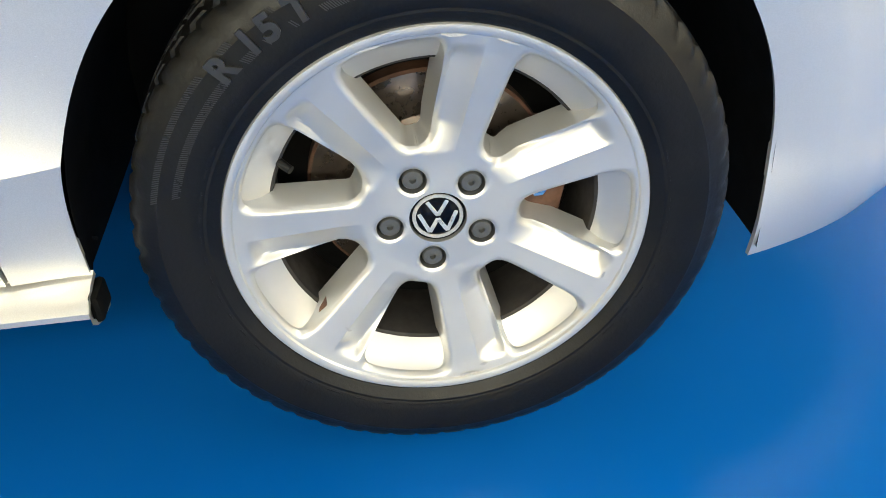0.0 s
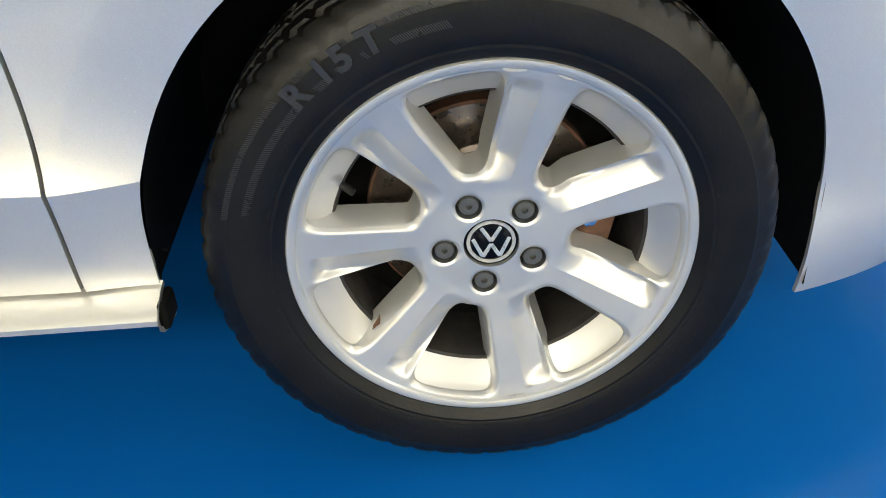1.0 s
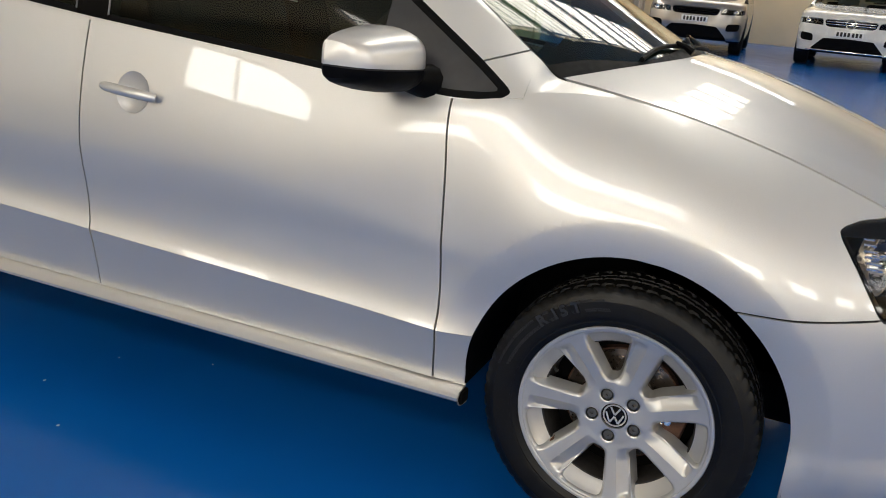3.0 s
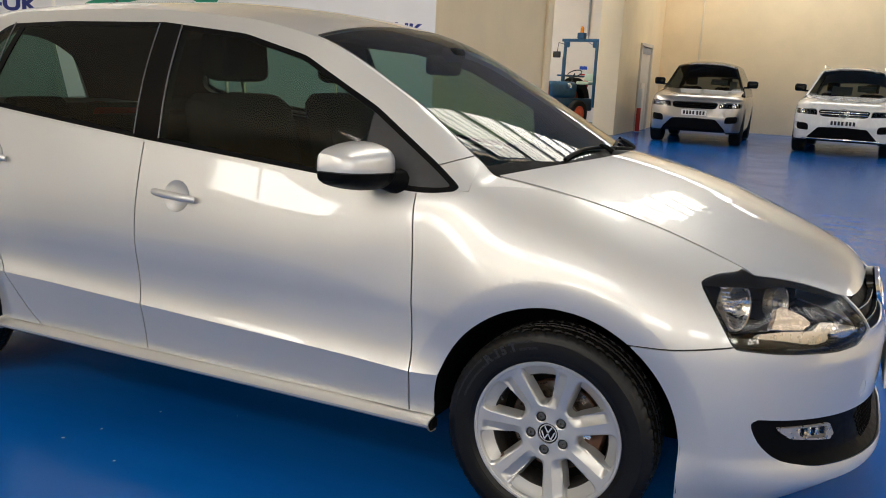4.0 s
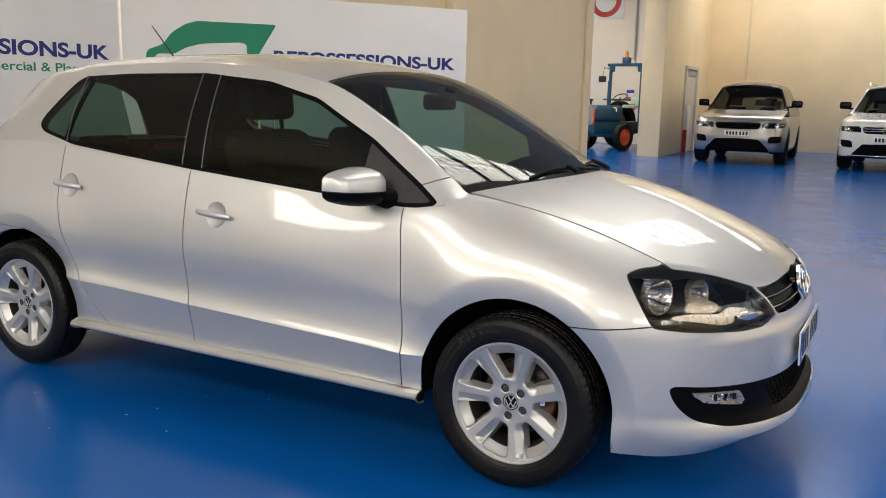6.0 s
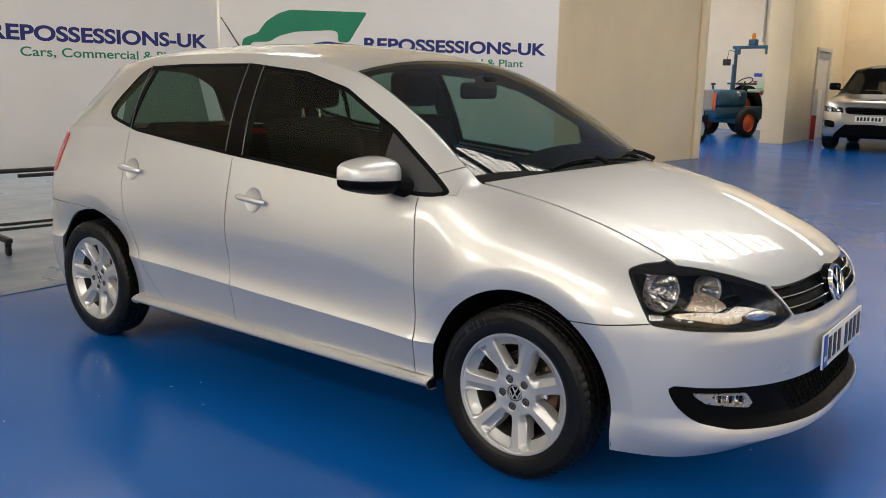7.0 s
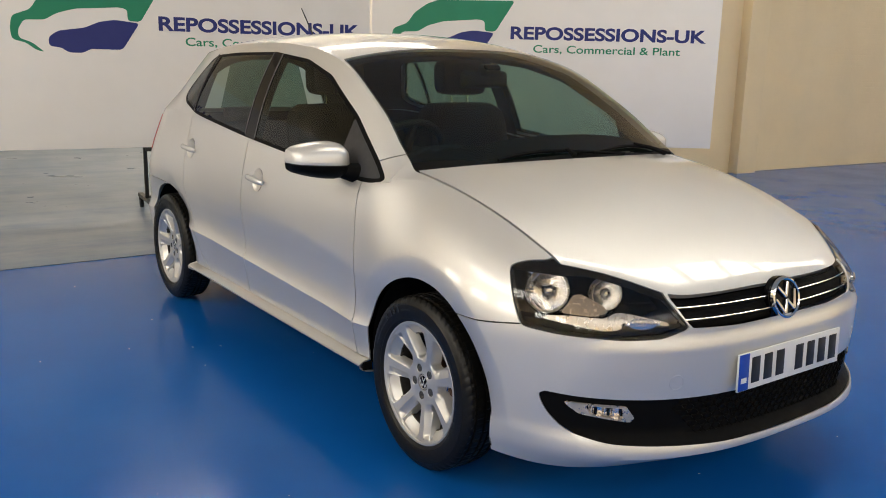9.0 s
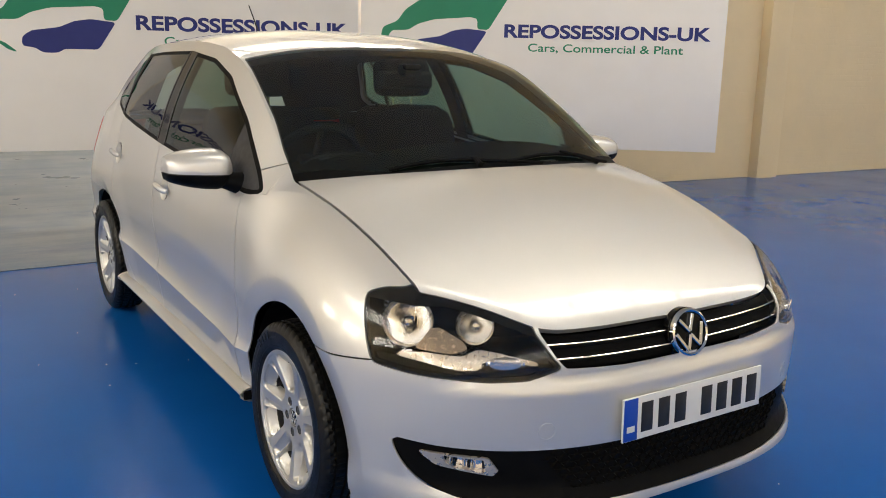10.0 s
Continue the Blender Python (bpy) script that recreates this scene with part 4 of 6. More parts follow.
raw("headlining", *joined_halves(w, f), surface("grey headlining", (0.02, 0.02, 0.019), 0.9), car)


# tail: upright glass, lamps
bm = bmesh.new()
for xa, za, xb, zb, w0, w1 in ((-2.975, 1.02, -2.975, 1.33, 0.30, 0.22),):
    bm.faces.new([bm.verts.new(c) for c in ((xa, -w0, za), (xb, -w1, zb), (xb, w1, zb), (xa, w0, za))])
part("rear_window", bm, PRIVACY, car, "dark rear window")

# ---- handles and mirrors ----
dish_v, dish_f = lathe([(0.051, 0.0), (0.046, 0.004), (0.030, 0.011), (0.012, 0.014), (0.0, 0.0145)], 36)


def bar_bm(length, h, d):
    """A curved grab bar along x."""
    pts = []
    for k in np.linspace(-1, 1, 15):
        pts.append((k * length / 2, -0.026 + 0.011 * k**4 + 0.004 * k * k, 0))
    vs, fs = tube(pts, [h * (0.7 + 0.3 * (1 - abs(k) ** 6)) for k in np.linspace(-1, 1, 15)], 12)
    return [(x, -0.026 + (y + 0.026) * d, z) for x, y, z in vs], fs


def flank_y(x, z):
    v = np.array(BODY.v)
    return v[np.argmin((v[:, 0] - x) ** 2 + (v[:, 2] - z) ** 2 + 9 * (v[:, 1] > 0)), 1]


for (hx, hz), doors in zip(HANDLES, (front_doors, rear_doors)):
    fy = flank_y(hx, hz - 0.01)
    m = Matrix.Translation((hx, fy + 0.001, hz)) @ pose(0, 0, 0, -10, 3.7, 0)
    vs, fs = [m @ Vector(p) for p in dish_v], dish_f
    both("handle_recess", vs, fs, SILVER, doors)
    vs, fs = bar_bm(0.168, 0.0125, 0.8)
    both("door_handle", [m @ Vector(p) for p in vs], fs, SILVER, doors, "body-coloured grab handle")


def door_mirror():
    K = 1.17
    ys = [0.772, 0.782, 0.80, 0.825, 0.86, 0.90, 0.935, 0.96, 0.975, 0.980, 0.982]
    hz = [0.030, 0.046, 0.057, 0.061, 0.060, 0.055, 0.048, 0.041, 0.032, 0.012, 0.0005]
    fx = [0.045, 0.064, 0.080, 0.089, 0.093, 0.091, 0.085, 0.075, 0.056, 0.018, 0.0005]
    g = []
    for yy, h, d in zip(*(np.interp(np.linspace(0, 10, 31), range(11), q) for q in (ys, hz, fx))):
        h, d = h * K, d * K
        cx, cz = -0.585 - 0.22 * (yy - 0.80), 0.970 + 0.03 * (yy - 0.86)
        row = []
        for a in np.linspace(0, 2 * math.pi, 33):
            c, s = math.cos(a), math.sin(a)
            x = d * np.sign(c) * abs(c) ** 0.85
            if c < 0:
                x *= 0.16
            row.append((cx + x, -yy, cz + h * np.sign(s) * abs(s) ** 0.62 * (1.0 if s > 0 else 0.92)))
        g.append(row)
    return np.array(g)


s = Sheet(door_mirror())
s.cut(lambda v: v[:, 2] - 0.958 - 0.03 * (-v[:, 1] - 0.86), "low")
s.cut(lambda v: v[:, 2] - 0.9615 - 0.03 * (-v[:, 1] - 0.86), "groove")
sgn = 1 if normals(np.array(s.v), s.f)[16 * 33 + 8][2] > 0 else -1
caps = both("wing_mirror", *shell(*s.take("body"), sgn, rim=0.004), SILVER, front_doors, "silver mirror cap over a black base")
both("mirror_base", *shell(*s.take("low"), sgn, rim=0.004), BLACK, front_doors)
v, f = s.take("groove")
both("mirror_groove", *shell(v, f, sgn, rim=0.002, push=-0.002), GASKET, front_doors)
both("mirror_arm", *tube([(-0.505, -0.745, 0.925), (-0.515, -0.775, 0.932), (-0.54, -0.81, 0.940), (-0.56, -0.85, 0.945)], [0.042, 0.034, 0.028, 0.026], 12), BLACK, front_doors)
both("repeater", *shell(*Sheet(np.array([[(-0.585 + d - 0.22 * (y - 0.80) + 0.001, -y, 0.955 + 0.03 * (y - 0.86) + k * 0.006) for k in (-1, 1)] for y, d in zip(np.linspace(0.83, 0.94, 12), np.interp(np.linspace(0.83, 0.94, 12), [0.825, 0.86, 0.90, 0.93, 0.95], [0.086, 0.092, 0.088, 0.075, 0.058]))])).take("body"), 1), GLOSSBLACK, front_doors)


# ---- nose ----
def nose_x(y, z, back=0.0):
    w = 0.80 + 0.022 * math.sin(min(1, max(0, z - 0.19) / 0.42) * math.pi / 2)
    return float(xf(z)) * max(0.0, 1 - (abs(y) / w) ** NP) ** (1 / NP) - back


v, f = BODY.take("lamp")
lens = both("headlamp", *shell(v, f, 1, rim=0.02), LENS, label="clear headlamp with chrome reflectors")
BOWL = surface("bright lamp reflector", (0.90, 0.89, 0.87), 0.09, 0.92, 0.05, 60, 300, 0.3, 0.002, rvary=0.05)
FACET = surface("faceted lamp reflector", (0.92, 0.90, 0.87), 0.06, 0.97, 0.08, 90, 38, 0.45, 0.006, rvary=0.05)
BEZEL = surface("satin grey lamp bezel", (0.62, 0.55, 0.46), 0.30, 0.75, 0.05, 30, 200, 0)
WARM = surface("brown-tinted lamp shroud", (0.50, 0.39, 0.27), 0.25, 0.6, 0.1, 30, 200, 0)
both("lamp_housing", *shell(v[:, :3] + np.array([-0.175, 0.075, 0.0]), f, 1, rim=0.0), GLOSSBLACK, lens)
s = Sheet(np.zeros((2, 2, 4)))
s.v, s.f, s.tag = [a for a in np.array(v)], list(f), ["body"] * len(f)
ev = np.array([edge_at("F", radians(a)) for a in np.linspace(0, 90, 120)])


def brow(vv):
    """Depth below the black brow that runs along the top of the lens."""
    top = np.array([ev[np.argmin((ev[:, 0] - p[0]) ** 2 + (ev[:, 1] - p[1]) ** 2), 2] for p in vv])
    return -(vv[:, 2] - np.minimum(top, 0.765) + 0.016)


def set_back(tag, depth):
    bv, bf = s.take(tag)
    return bv[:, :3] - normals(bv, bf) * depth, bf


s.cut(brow, "brow")
both("lamp_brow", *set_back("brow", 0.004), BLACK, lens)
s.cut(lambda vv: poly_dist(U_at(vv), vv[:, 2], np.array(lamp_line)) + 0.008, "inner")
both("lamp_border", *set_back("body", 0.005), GLOSSBLACK, lens)
s.cut(area_field(blade_line, 0, 0.004), "blade", ("inner",))
s.cut(area_field(flank_line, 0, 0.006), "flank", ("inner",))
s.cut(lambda vv: vv[:, 2] - 0.634, "skirt", ("inner",))
both("lamp_blade", *shell(*set_back("blade", 0.016), 1, rim=0.02), BEZEL, lens, "satin silver blade under the reflectors")
both("lamp_shroud", *shell(*set_back("flank", 0.024), 1, rim=0.02), WARM, lens, "brownish reflector shroud")
both("lamp_skirt", *shell(*set_back("skirt", 0.018), 1, rim=0.01), GLOSSBLACK, lens)


def bowl(c, r, deep, at_yaw, tip):
    prof = [(r * 1.07, 0.010), (r * 1.09, 0.0), (r * 1.03, -0.002), (r * 0.98, 0.004)] + [(r * k, deep * (1 - k * k)) for k in (0.96, 0.85, 0.7, 0.55, 0.4, 0.25, 0.12)]
    vs, fs = lathe(prof, 44, "y")
    m = Matrix.Translation(c) @ pose(0, 0, 0, 0, 0, at_yaw) @ pose(0, 0, 0, tip, 0, 0)
    return [m @ Vector(p) for p in vs], fs, m


for c, r, d, mat in (((0.430, -0.650, 0.688), 0.057, 0.050, FACET), ((0.520, -0.505, 0.680), 0.043, 0.042, BOWL)):
    vs, fs, m = bowl(c, r, d, 66, -6)
    both("reflector", vs, fs, mat, lens, "bright reflector bowl")
    vs, fs = lathe([(0.0, -0.010), (0.009, -0.008), (0.012, 0.0), (0.011, 0.025)], 16, "y")
    both("bulb_cap", [m @ Vector(p) for p in vs], fs, CHROME, lens)
    vs, fs = lathe([(r * 1.00, -0.003), (r * 1.09, -0.004), (r * 1.13, 0.002), (r * 1.14, 0.02)], 44, "y")
    both("reflector_rim", [m @ Vector(p) for p in vs], fs, BEZEL, lens)
# bright ribs beside the main bowl
for k in range(6):
    for sg, lamp in zip((-1, 1), lens):
        part("lamp_rib", box_bm((0.030 - 0.002 * k, 0.004, 0.0055), (0.418 - 0.004 * k, sg * (0.711 - 0.003 * k), 0.690 + 0.0105 * k), 0.001, 1), BOWL, lamp)
# clear indicator with upright ribs
vs, fs = lathe([(0.0, -0.006), (0.018, -0.004), (0.022, 0.004), (0.02, 0.02)], 24, "y")
m = Matrix.Translation((0.682, -0.530, 0.634)) @ pose(0, 0, 0, 0, 0, 58) @ Matrix.Diagonal((2.1, 1, 0.72, 1))
both("indicator", [m @ Vector(p) for p in vs], fs, FACET, lens, "clear ribbed indicator")
for k in range(11):
    p = m @ Vector((-0.021 + 0.0042 * k, -0.009, 0.007))
    w = Vector((p.x, -p.y, p.z))
    part("indicator_rib", box_bm((0.003, 0.004, 0.012), p, 0.0005), BOWL, lens[0])
    part("indicator_rib", box_bm((0.003, 0.004, 0.012), w, 0.0005), BOWL, lens[1])

# grille bars and badge
for z in (0.672, 0.640):
    for sg in (-1, 1):
        pts = [(nose_x(y, 0.64) - 0.012 - (z - 0.64) * 0.5, sg * y, z - 0.004 * (1 - y / 0.43)) for y in np.linspace(0.055, 0.43 - (0.655 - z) * 0.4, 14)]
        vs, fs = tube(pts, 0.0021, 8)
        raw("grille_strip", vs, fs, CHROME, grille, "thin chrome strip")
        vs, fs = tube([(x - 0.006, y, zz - 0.007) for x, y, zz in pts], 0.0055, 8)
        raw("grille_slat", vs, fs, DARK, grille)
bm_at = Matrix.Translation((0.775, 0, 0.660)) @ pose(0, 0, 0, 0, -14, 90)
vs, fs = lathe([(0.0, 0.004), (0.052, 0.004), (0.054, 0.006), (0.066, 0.012), (0.067, 0.03), (0.0, 0.05)], 48, "y")
badge = raw("badge", vs, fs, GLOSSBLACK, grille, "round chrome-rimmed badge", bm_at @ pose(0, 0, 0, -14, 0, 0))
vs, fs = lathe([(0.0525, 0.004), (0.0535, -0.003), (0.0575, -0.006), (0.062, -0.003), (0.064, 0.006)], 48, "y")
raw("badge_ring", vs, fs, CHROME, badge)


def chevrons(k, y0, depth):
    """Plain slanting bars inside a ring of radius k."""
    out = []
    for x0, z0, x1, z1 in ((-0.46, 0.80, 0.0, 0.05), (0.46, 0.80, 0.0, 0.05), (-0.86, 0.22, -0.40, -0.80), (0.86, 0.22, 0.40, -0.80), (-0.40, -0.80, 0.0, -0.10), (0.40, -0.80, 0.0, -0.10)):
        d = Vector((x1 - x0, 0, z1 - z0)) * k
        m = Matrix.Translation(((x0 + x1) / 2 * k, y0, (z0 + z1) / 2 * k)) @ Matrix.Rotation(-math.atan2(d.z, d.x), 4, "Y")
        out.append(box_bm((d.length, depth, 0.19 * k), (0, 0, 0), 0.03 * k, 1, m))
    return out


for bmx in chevrons(0.054, 0.000, 0.008):
    part("badge_bar", bmx, CHROME, badge)

# number plate: pale sheet with plain bars
PLATE = surface("white plate sheet", (0.74, 0.74, 0.72), 0.35, 0, 0.03, 10, 200, 0)
BLUEP = surface("blue plate band", (0.01, 0.06, 0.42), 0.35, 0, 0.05, 10, 200, 0)
INK = surface("black print", (0.012, 0.012, 0.013), 0.45, 0, 0.1, 20, 200, 0)
plate_at = Matrix.Translation((0.812, 0.0, 0.478)) @ pose(0, 0, 0, 0, -2, 0) @ pose(0, 0, 0, 0, 0, 90)
number_plate = part("number_plate", box_bm((0.520, 0.006, 0.113), (0, 0, 0), 0.002), PLATE, front_bumper, "white number plate with a blue band", plate_at)
part("plate_band", box_bm((0.046, 0.002, 0.109), (-0.2345, -0.0035, 0), 0.0008), BLUEP, number_plate)
part("band_mark", box_bm((0.026, 0.001, 0.016), (-0.2345, -0.0048, -0.024), 0.0003), PLATE, number_plate)
for k, x in enumerate((-0.178, -0.118, -0.058, 0.040, 0.100, 0.160, 0.220)):
    part("plate_bar", box_bm((0.040, 0.0012, 0.078), (x, -0.0036, 0), 0.0004), INK, number_plate)
for sg in (-1, 1):
    ring = []
    for a in np.linspace(0, 2 * math.pi, 41):
        y, z = 0.447 + 0.020 * math.cos(a), 0.470 + 0.0215 * math.sin(a)
        ring.append((nose_x(y, z) + 0.0002, sg * y, z))
    raw("tow_cover", *tube(ring, 0.0008, 6, False), RIM, front_bumper, "edge of the round towing-eye cover")


# honeycomb of the lower grille
def honeycomb():
    vs, fs = [], []
    h = 0.0175
    for r in range(6):
        z = 0.405 - r * h
        for c in range(-13, 14):
            y = (c + 0.5 * (r % 2)) * 0.034
            if abs(y) > 0.44 - 0.012 * r or z < 0.300:
                continue
            base = len(vs)
            for k, (sy, dx) in enumerate(((1.0, 0.0), (0.82, 0.004), (0.70, -0.012))):
                for a in range(6):
                    t = radians(60 * a)
                    yy, zz = y + sy * 0.0185 * math.cos(t), z + sy * 0.0112 * math.sin(t)
                    vs.append((nose_x(yy, zz) - 0.008 + dx, yy, zz))
            for k in range(2):
                for a in range(6):
                    b2 = (a + 1) % 6
                    fs.append((base + k * 6 + a, base + k * 6 + b2, base + k * 6 + 6 + b2, base + k * 6 + 6 + a))
            fs.append(tuple(base + 12 + a for a in range(6)))
    return vs, fs


tagged(raw("grille_mesh", *honeycomb(), DARK, lower_grille, smooth=0), kind="stuff")

# fog lamps let into the lower grille panel
v, f = BODY.take("fog")
s = Sheet(np.zeros((2, 2, 4)))
s.v, s.f, s.tag = [a for a in np.array(v)], list(f), ["body"] * len(f)
fog_c = U(0.648, -0.618)
s.cut(area_field([(fog_c - 0.060, 0.402), (fog_c + 0.052, 0.397), (fog_c + 0.056, 0.358), (fog_c - 0.040, 0.370)], -0.002, 0.005), "glass")
fogs = both("fog_lamp", *shell(*set_back("body", 0.001), 1, rim=0.02), BEZEL, (front_bumper, front_bumper), "clear fog lamp in a bright surround")
both("fog_reflector", *shell(*set_back("glass", 0.022), 1, rim=0.0), FACET, fogs)
both("fog_cover", *set_back("glass", 0.0), LENS, fogs)
for k in range(7):
    g = fog_c - 0.050 + 0.016 * k
    w = v[np.argmin(np.abs(v[:, 3] - g) + 2 * np.abs(v[:, 2] - 0.382))]
    for sg, fog in zip((1, -1), fogs):
        part("fog_rib", box_bm((0.010, 0.006, 0.026), (w[0] - 0.010, sg * (w[1] + 0.008), 0.3815), 0.003, 2, None), BOWL if k % 2 else GLOSSBLACK, fog)

# wipers, aerial
for a, b, piv in (((-0.130, -0.40), (-0.060, 0.16), (-0.060, -0.10)), ((-0.085, 0.02), (-0.160, 0.545), (-0.125, 0.47))):
    pts = []
    for k in np.linspace(0, 1, 14):
        x, y = a[0] + (b[0] - a[0]) * k - 0.05 * math.sin(k * math.pi) * 0.3, a[1] + (b[1] - a[1]) * k
        pts.append((x, y, max(float(screen_z(x, y)), float(hood_z(x, y))) + 0.010))
    blade = raw("wiper", *tube(pts, 0.006, 8), BLACK, car, "black wiper blade")
    mid = pts[7]
    raw("wiper_arm", *tube([(piv[0], piv[1], float(hood_z(*piv)) + 0.012), ((piv[0] + mid[0]) / 2, (piv[1] + mid[1]) / 2, (float(hood_z(*piv)) + mid[2]) / 2 + 0.014), (mid[0], mid[1], mid[2] + 0.008)], [0.011, 0.008, 0.006], 8), BLACK, blade)
aerial = raw("aerial", *tube([(-2.305, 0, 1.452), (-2.325, 0, 1.475), (-2.457, 0, 1.612)], [0.0055, 0.0042, 0.0028], 8), GASKET, car, "black roof aerial")
vs, fs = lathe([(0.026, 0.0), (0.022, 0.012), (0.010, 0.020), (0.0, 0.021)], 20, "z")
raw("aerial_foot", [(x * 1.4 - 2.30, y, z + 1.440) for x, y, z in vs], fs, GASKET, aerial)


# ---- cabin ----
def cushion(profile, half, bevel=0.05):
    """A padded piece: side outline in x, z, swept across y with rounded flanks."""
    pts = rounded(profile, bevel, 4)
    c = np.mean(pts, axis=0)
    vs, fs, n = [], [], len(pts)
    for y, k in ((-1.0, 0.80), (-0.93, 0.93), (-0.75, 1.0), (0, 1.015), (0.75, 1.0), (0.93, 0.93), (1.0, 0.80)):
        vs += [(c[0] + (x - c[0]) * k, y * half, c[1] + (z - c[1]) * k) for x, z in pts]
    for r in range(6):
        for i in range(n):
            j = (i + 1) % n
            fs.append((r * n + i, r * n + j, (r + 1) * n + j, (r + 1) * n + i))
    fs += [tuple(range(n - 1, -1, -1)), tuple(range(6 * n, 7 * n))]
    return vs, fs


def put(vs, dx, dy, dz=0):
    return [(x + dx, y + dy, z + dz) for x, y, z in vs]


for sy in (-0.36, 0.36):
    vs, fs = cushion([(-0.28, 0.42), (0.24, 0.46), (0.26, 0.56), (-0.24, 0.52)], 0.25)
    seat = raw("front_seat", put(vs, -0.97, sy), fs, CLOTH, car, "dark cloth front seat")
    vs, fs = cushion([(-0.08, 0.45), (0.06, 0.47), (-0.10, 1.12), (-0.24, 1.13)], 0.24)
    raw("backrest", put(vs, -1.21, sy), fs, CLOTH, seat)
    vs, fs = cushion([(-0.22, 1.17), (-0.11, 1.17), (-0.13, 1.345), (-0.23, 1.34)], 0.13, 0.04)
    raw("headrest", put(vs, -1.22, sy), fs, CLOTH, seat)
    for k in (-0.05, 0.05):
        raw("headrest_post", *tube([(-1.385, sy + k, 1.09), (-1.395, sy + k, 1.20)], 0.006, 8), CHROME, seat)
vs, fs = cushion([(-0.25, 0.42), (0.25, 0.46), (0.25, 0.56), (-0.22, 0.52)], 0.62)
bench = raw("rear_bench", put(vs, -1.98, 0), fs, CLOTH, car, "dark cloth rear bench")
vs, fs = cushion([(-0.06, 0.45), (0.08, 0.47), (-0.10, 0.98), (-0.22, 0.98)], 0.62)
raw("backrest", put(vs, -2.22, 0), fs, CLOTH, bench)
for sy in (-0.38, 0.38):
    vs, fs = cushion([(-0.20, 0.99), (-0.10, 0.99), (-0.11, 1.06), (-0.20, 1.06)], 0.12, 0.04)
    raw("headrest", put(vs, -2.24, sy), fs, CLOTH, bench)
# dashboard with instrument hood
g = []
for x, z in ((-0.10, 0.90), (-0.22, 0.955), (-0.40, 0.975), (-0.52, 0.965), (-0.60, 0.93), (-0.62, 0.86), (-0.58, 0.60)):
    row = []
    for y in np.linspace(-0.70, 0.70, 41):
        hood = 0.055 * math.exp(-(((y + 0.36) / 0.17) ** 4)) * math.exp(-(((x + 0.56) / 0.13) ** 2))
        row.append((x, y * (1 if x < -0.3 else 0.86), z + hood))
    g.append(row)
s = Sheet(np.array(g))
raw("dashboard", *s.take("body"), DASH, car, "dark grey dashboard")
ring = [Vector((0.185 * math.cos(a), 0.185 * math.sin(a), 0)) for a in np.linspace(0, 2 * math.pi, 40)]
m = Matrix.Translation((-0.80, -0.36, 0.925)) @ pose(0, 0, 0, 0, -62, 0)
wheel_s = raw("steering_wheel", *tube([m @ p for p in ring], 0.015, 10, False), DASH, car, "dark steering wheel")
part("steering_boss", box_bm((0.13, 0.15, 0.05), (0, 0, 0.0), 0.02, 2), DASH, wheel_s, at=m)
for a in (0, 180, 270):
    p = Vector((0.18 * math.sin(radians(a)) * -1, 0.18 * math.cos(radians(a)), 0))
    raw("steering_spoke", *tube([m @ Vector((0, 0, 0)), m @ p], 0.018, 8), DASH, wheel_s)
im = part("rear_view_mirror", box_bm((0.045, 0.235, 0.07), (-0.735, 0.0, 1.262), 0.018, 3), DASH, car, "dark interior mirror")
raw("mirror_stalk", *tube([(-0.735, 0, 1.28), (-0.72, 0, 1.315)], 0.012, 8), DASH, im)
part("sensor_pod", box_bm((0.07, 0.08, 0.05), (-0.70, 0, 1.300), 0.015), DASH, im)


# ---- wheels ----
def rim_face():
    rs = np.r_[np.linspace(0.0005, 0.03, 4), np.linspace(0.033, 0.2015, 62)]
    n = 448
    g = np.zeros((n + 1, len(rs), 4))
    for i in range(n + 1):
        a = 2 * math.pi * i / n
        g[i, :, 0], g[i, :, 2] = rs * math.cos(a), rs * math.sin(a)
    return g


SPOKE0 = radians(75.0)
# brake dust plus the shade inside the barrel, both put into the colour
SHADED_ALLOY = surface("dusty alloy darkened for shade", (0.022, 0.019, 0.017), 0.7, 0.1, 0.4, 30, 200, 0.3)
CAPW = surface("pale cap marks", (0.55, 0.57, 0.60), 0.3, 0.5, 0.05, 30, 200, 0)
SCUFF = surface("scraped bare alloy", (0.52, 0.51, 0.50), 0.5, 0.5, 0.2, 90, 300, 0.6, 0.001)


def spoke_off(v):
    r = np.hypot(v[:, 0], v[:, 2])
    st = 2 * math.pi / 7
    d = (np.arctan2(v[:, 2], v[:, 0]) - SPOKE0 + st / 2) % st - st / 2
    return r, r * np.sin(d)


def window_field(v):
    """Negative inside the openings between the spokes."""
    r, s = spoke_off(v)
    half = 0.0235 + 0.010 * np.clip((r - 0.08) / 0.11, 0, 1) + 0.004 * np.clip((r - 0.165) / 0.03, 0, 1) ** 2
    d1, d2, d3 = np.abs(s) - half, r - 0.083, 0.1955 - r
    k = 0.0058
    return k * np.log(np.exp(-d1 / k) + np.exp(-d2 / k) + np.exp(-d3 / k))


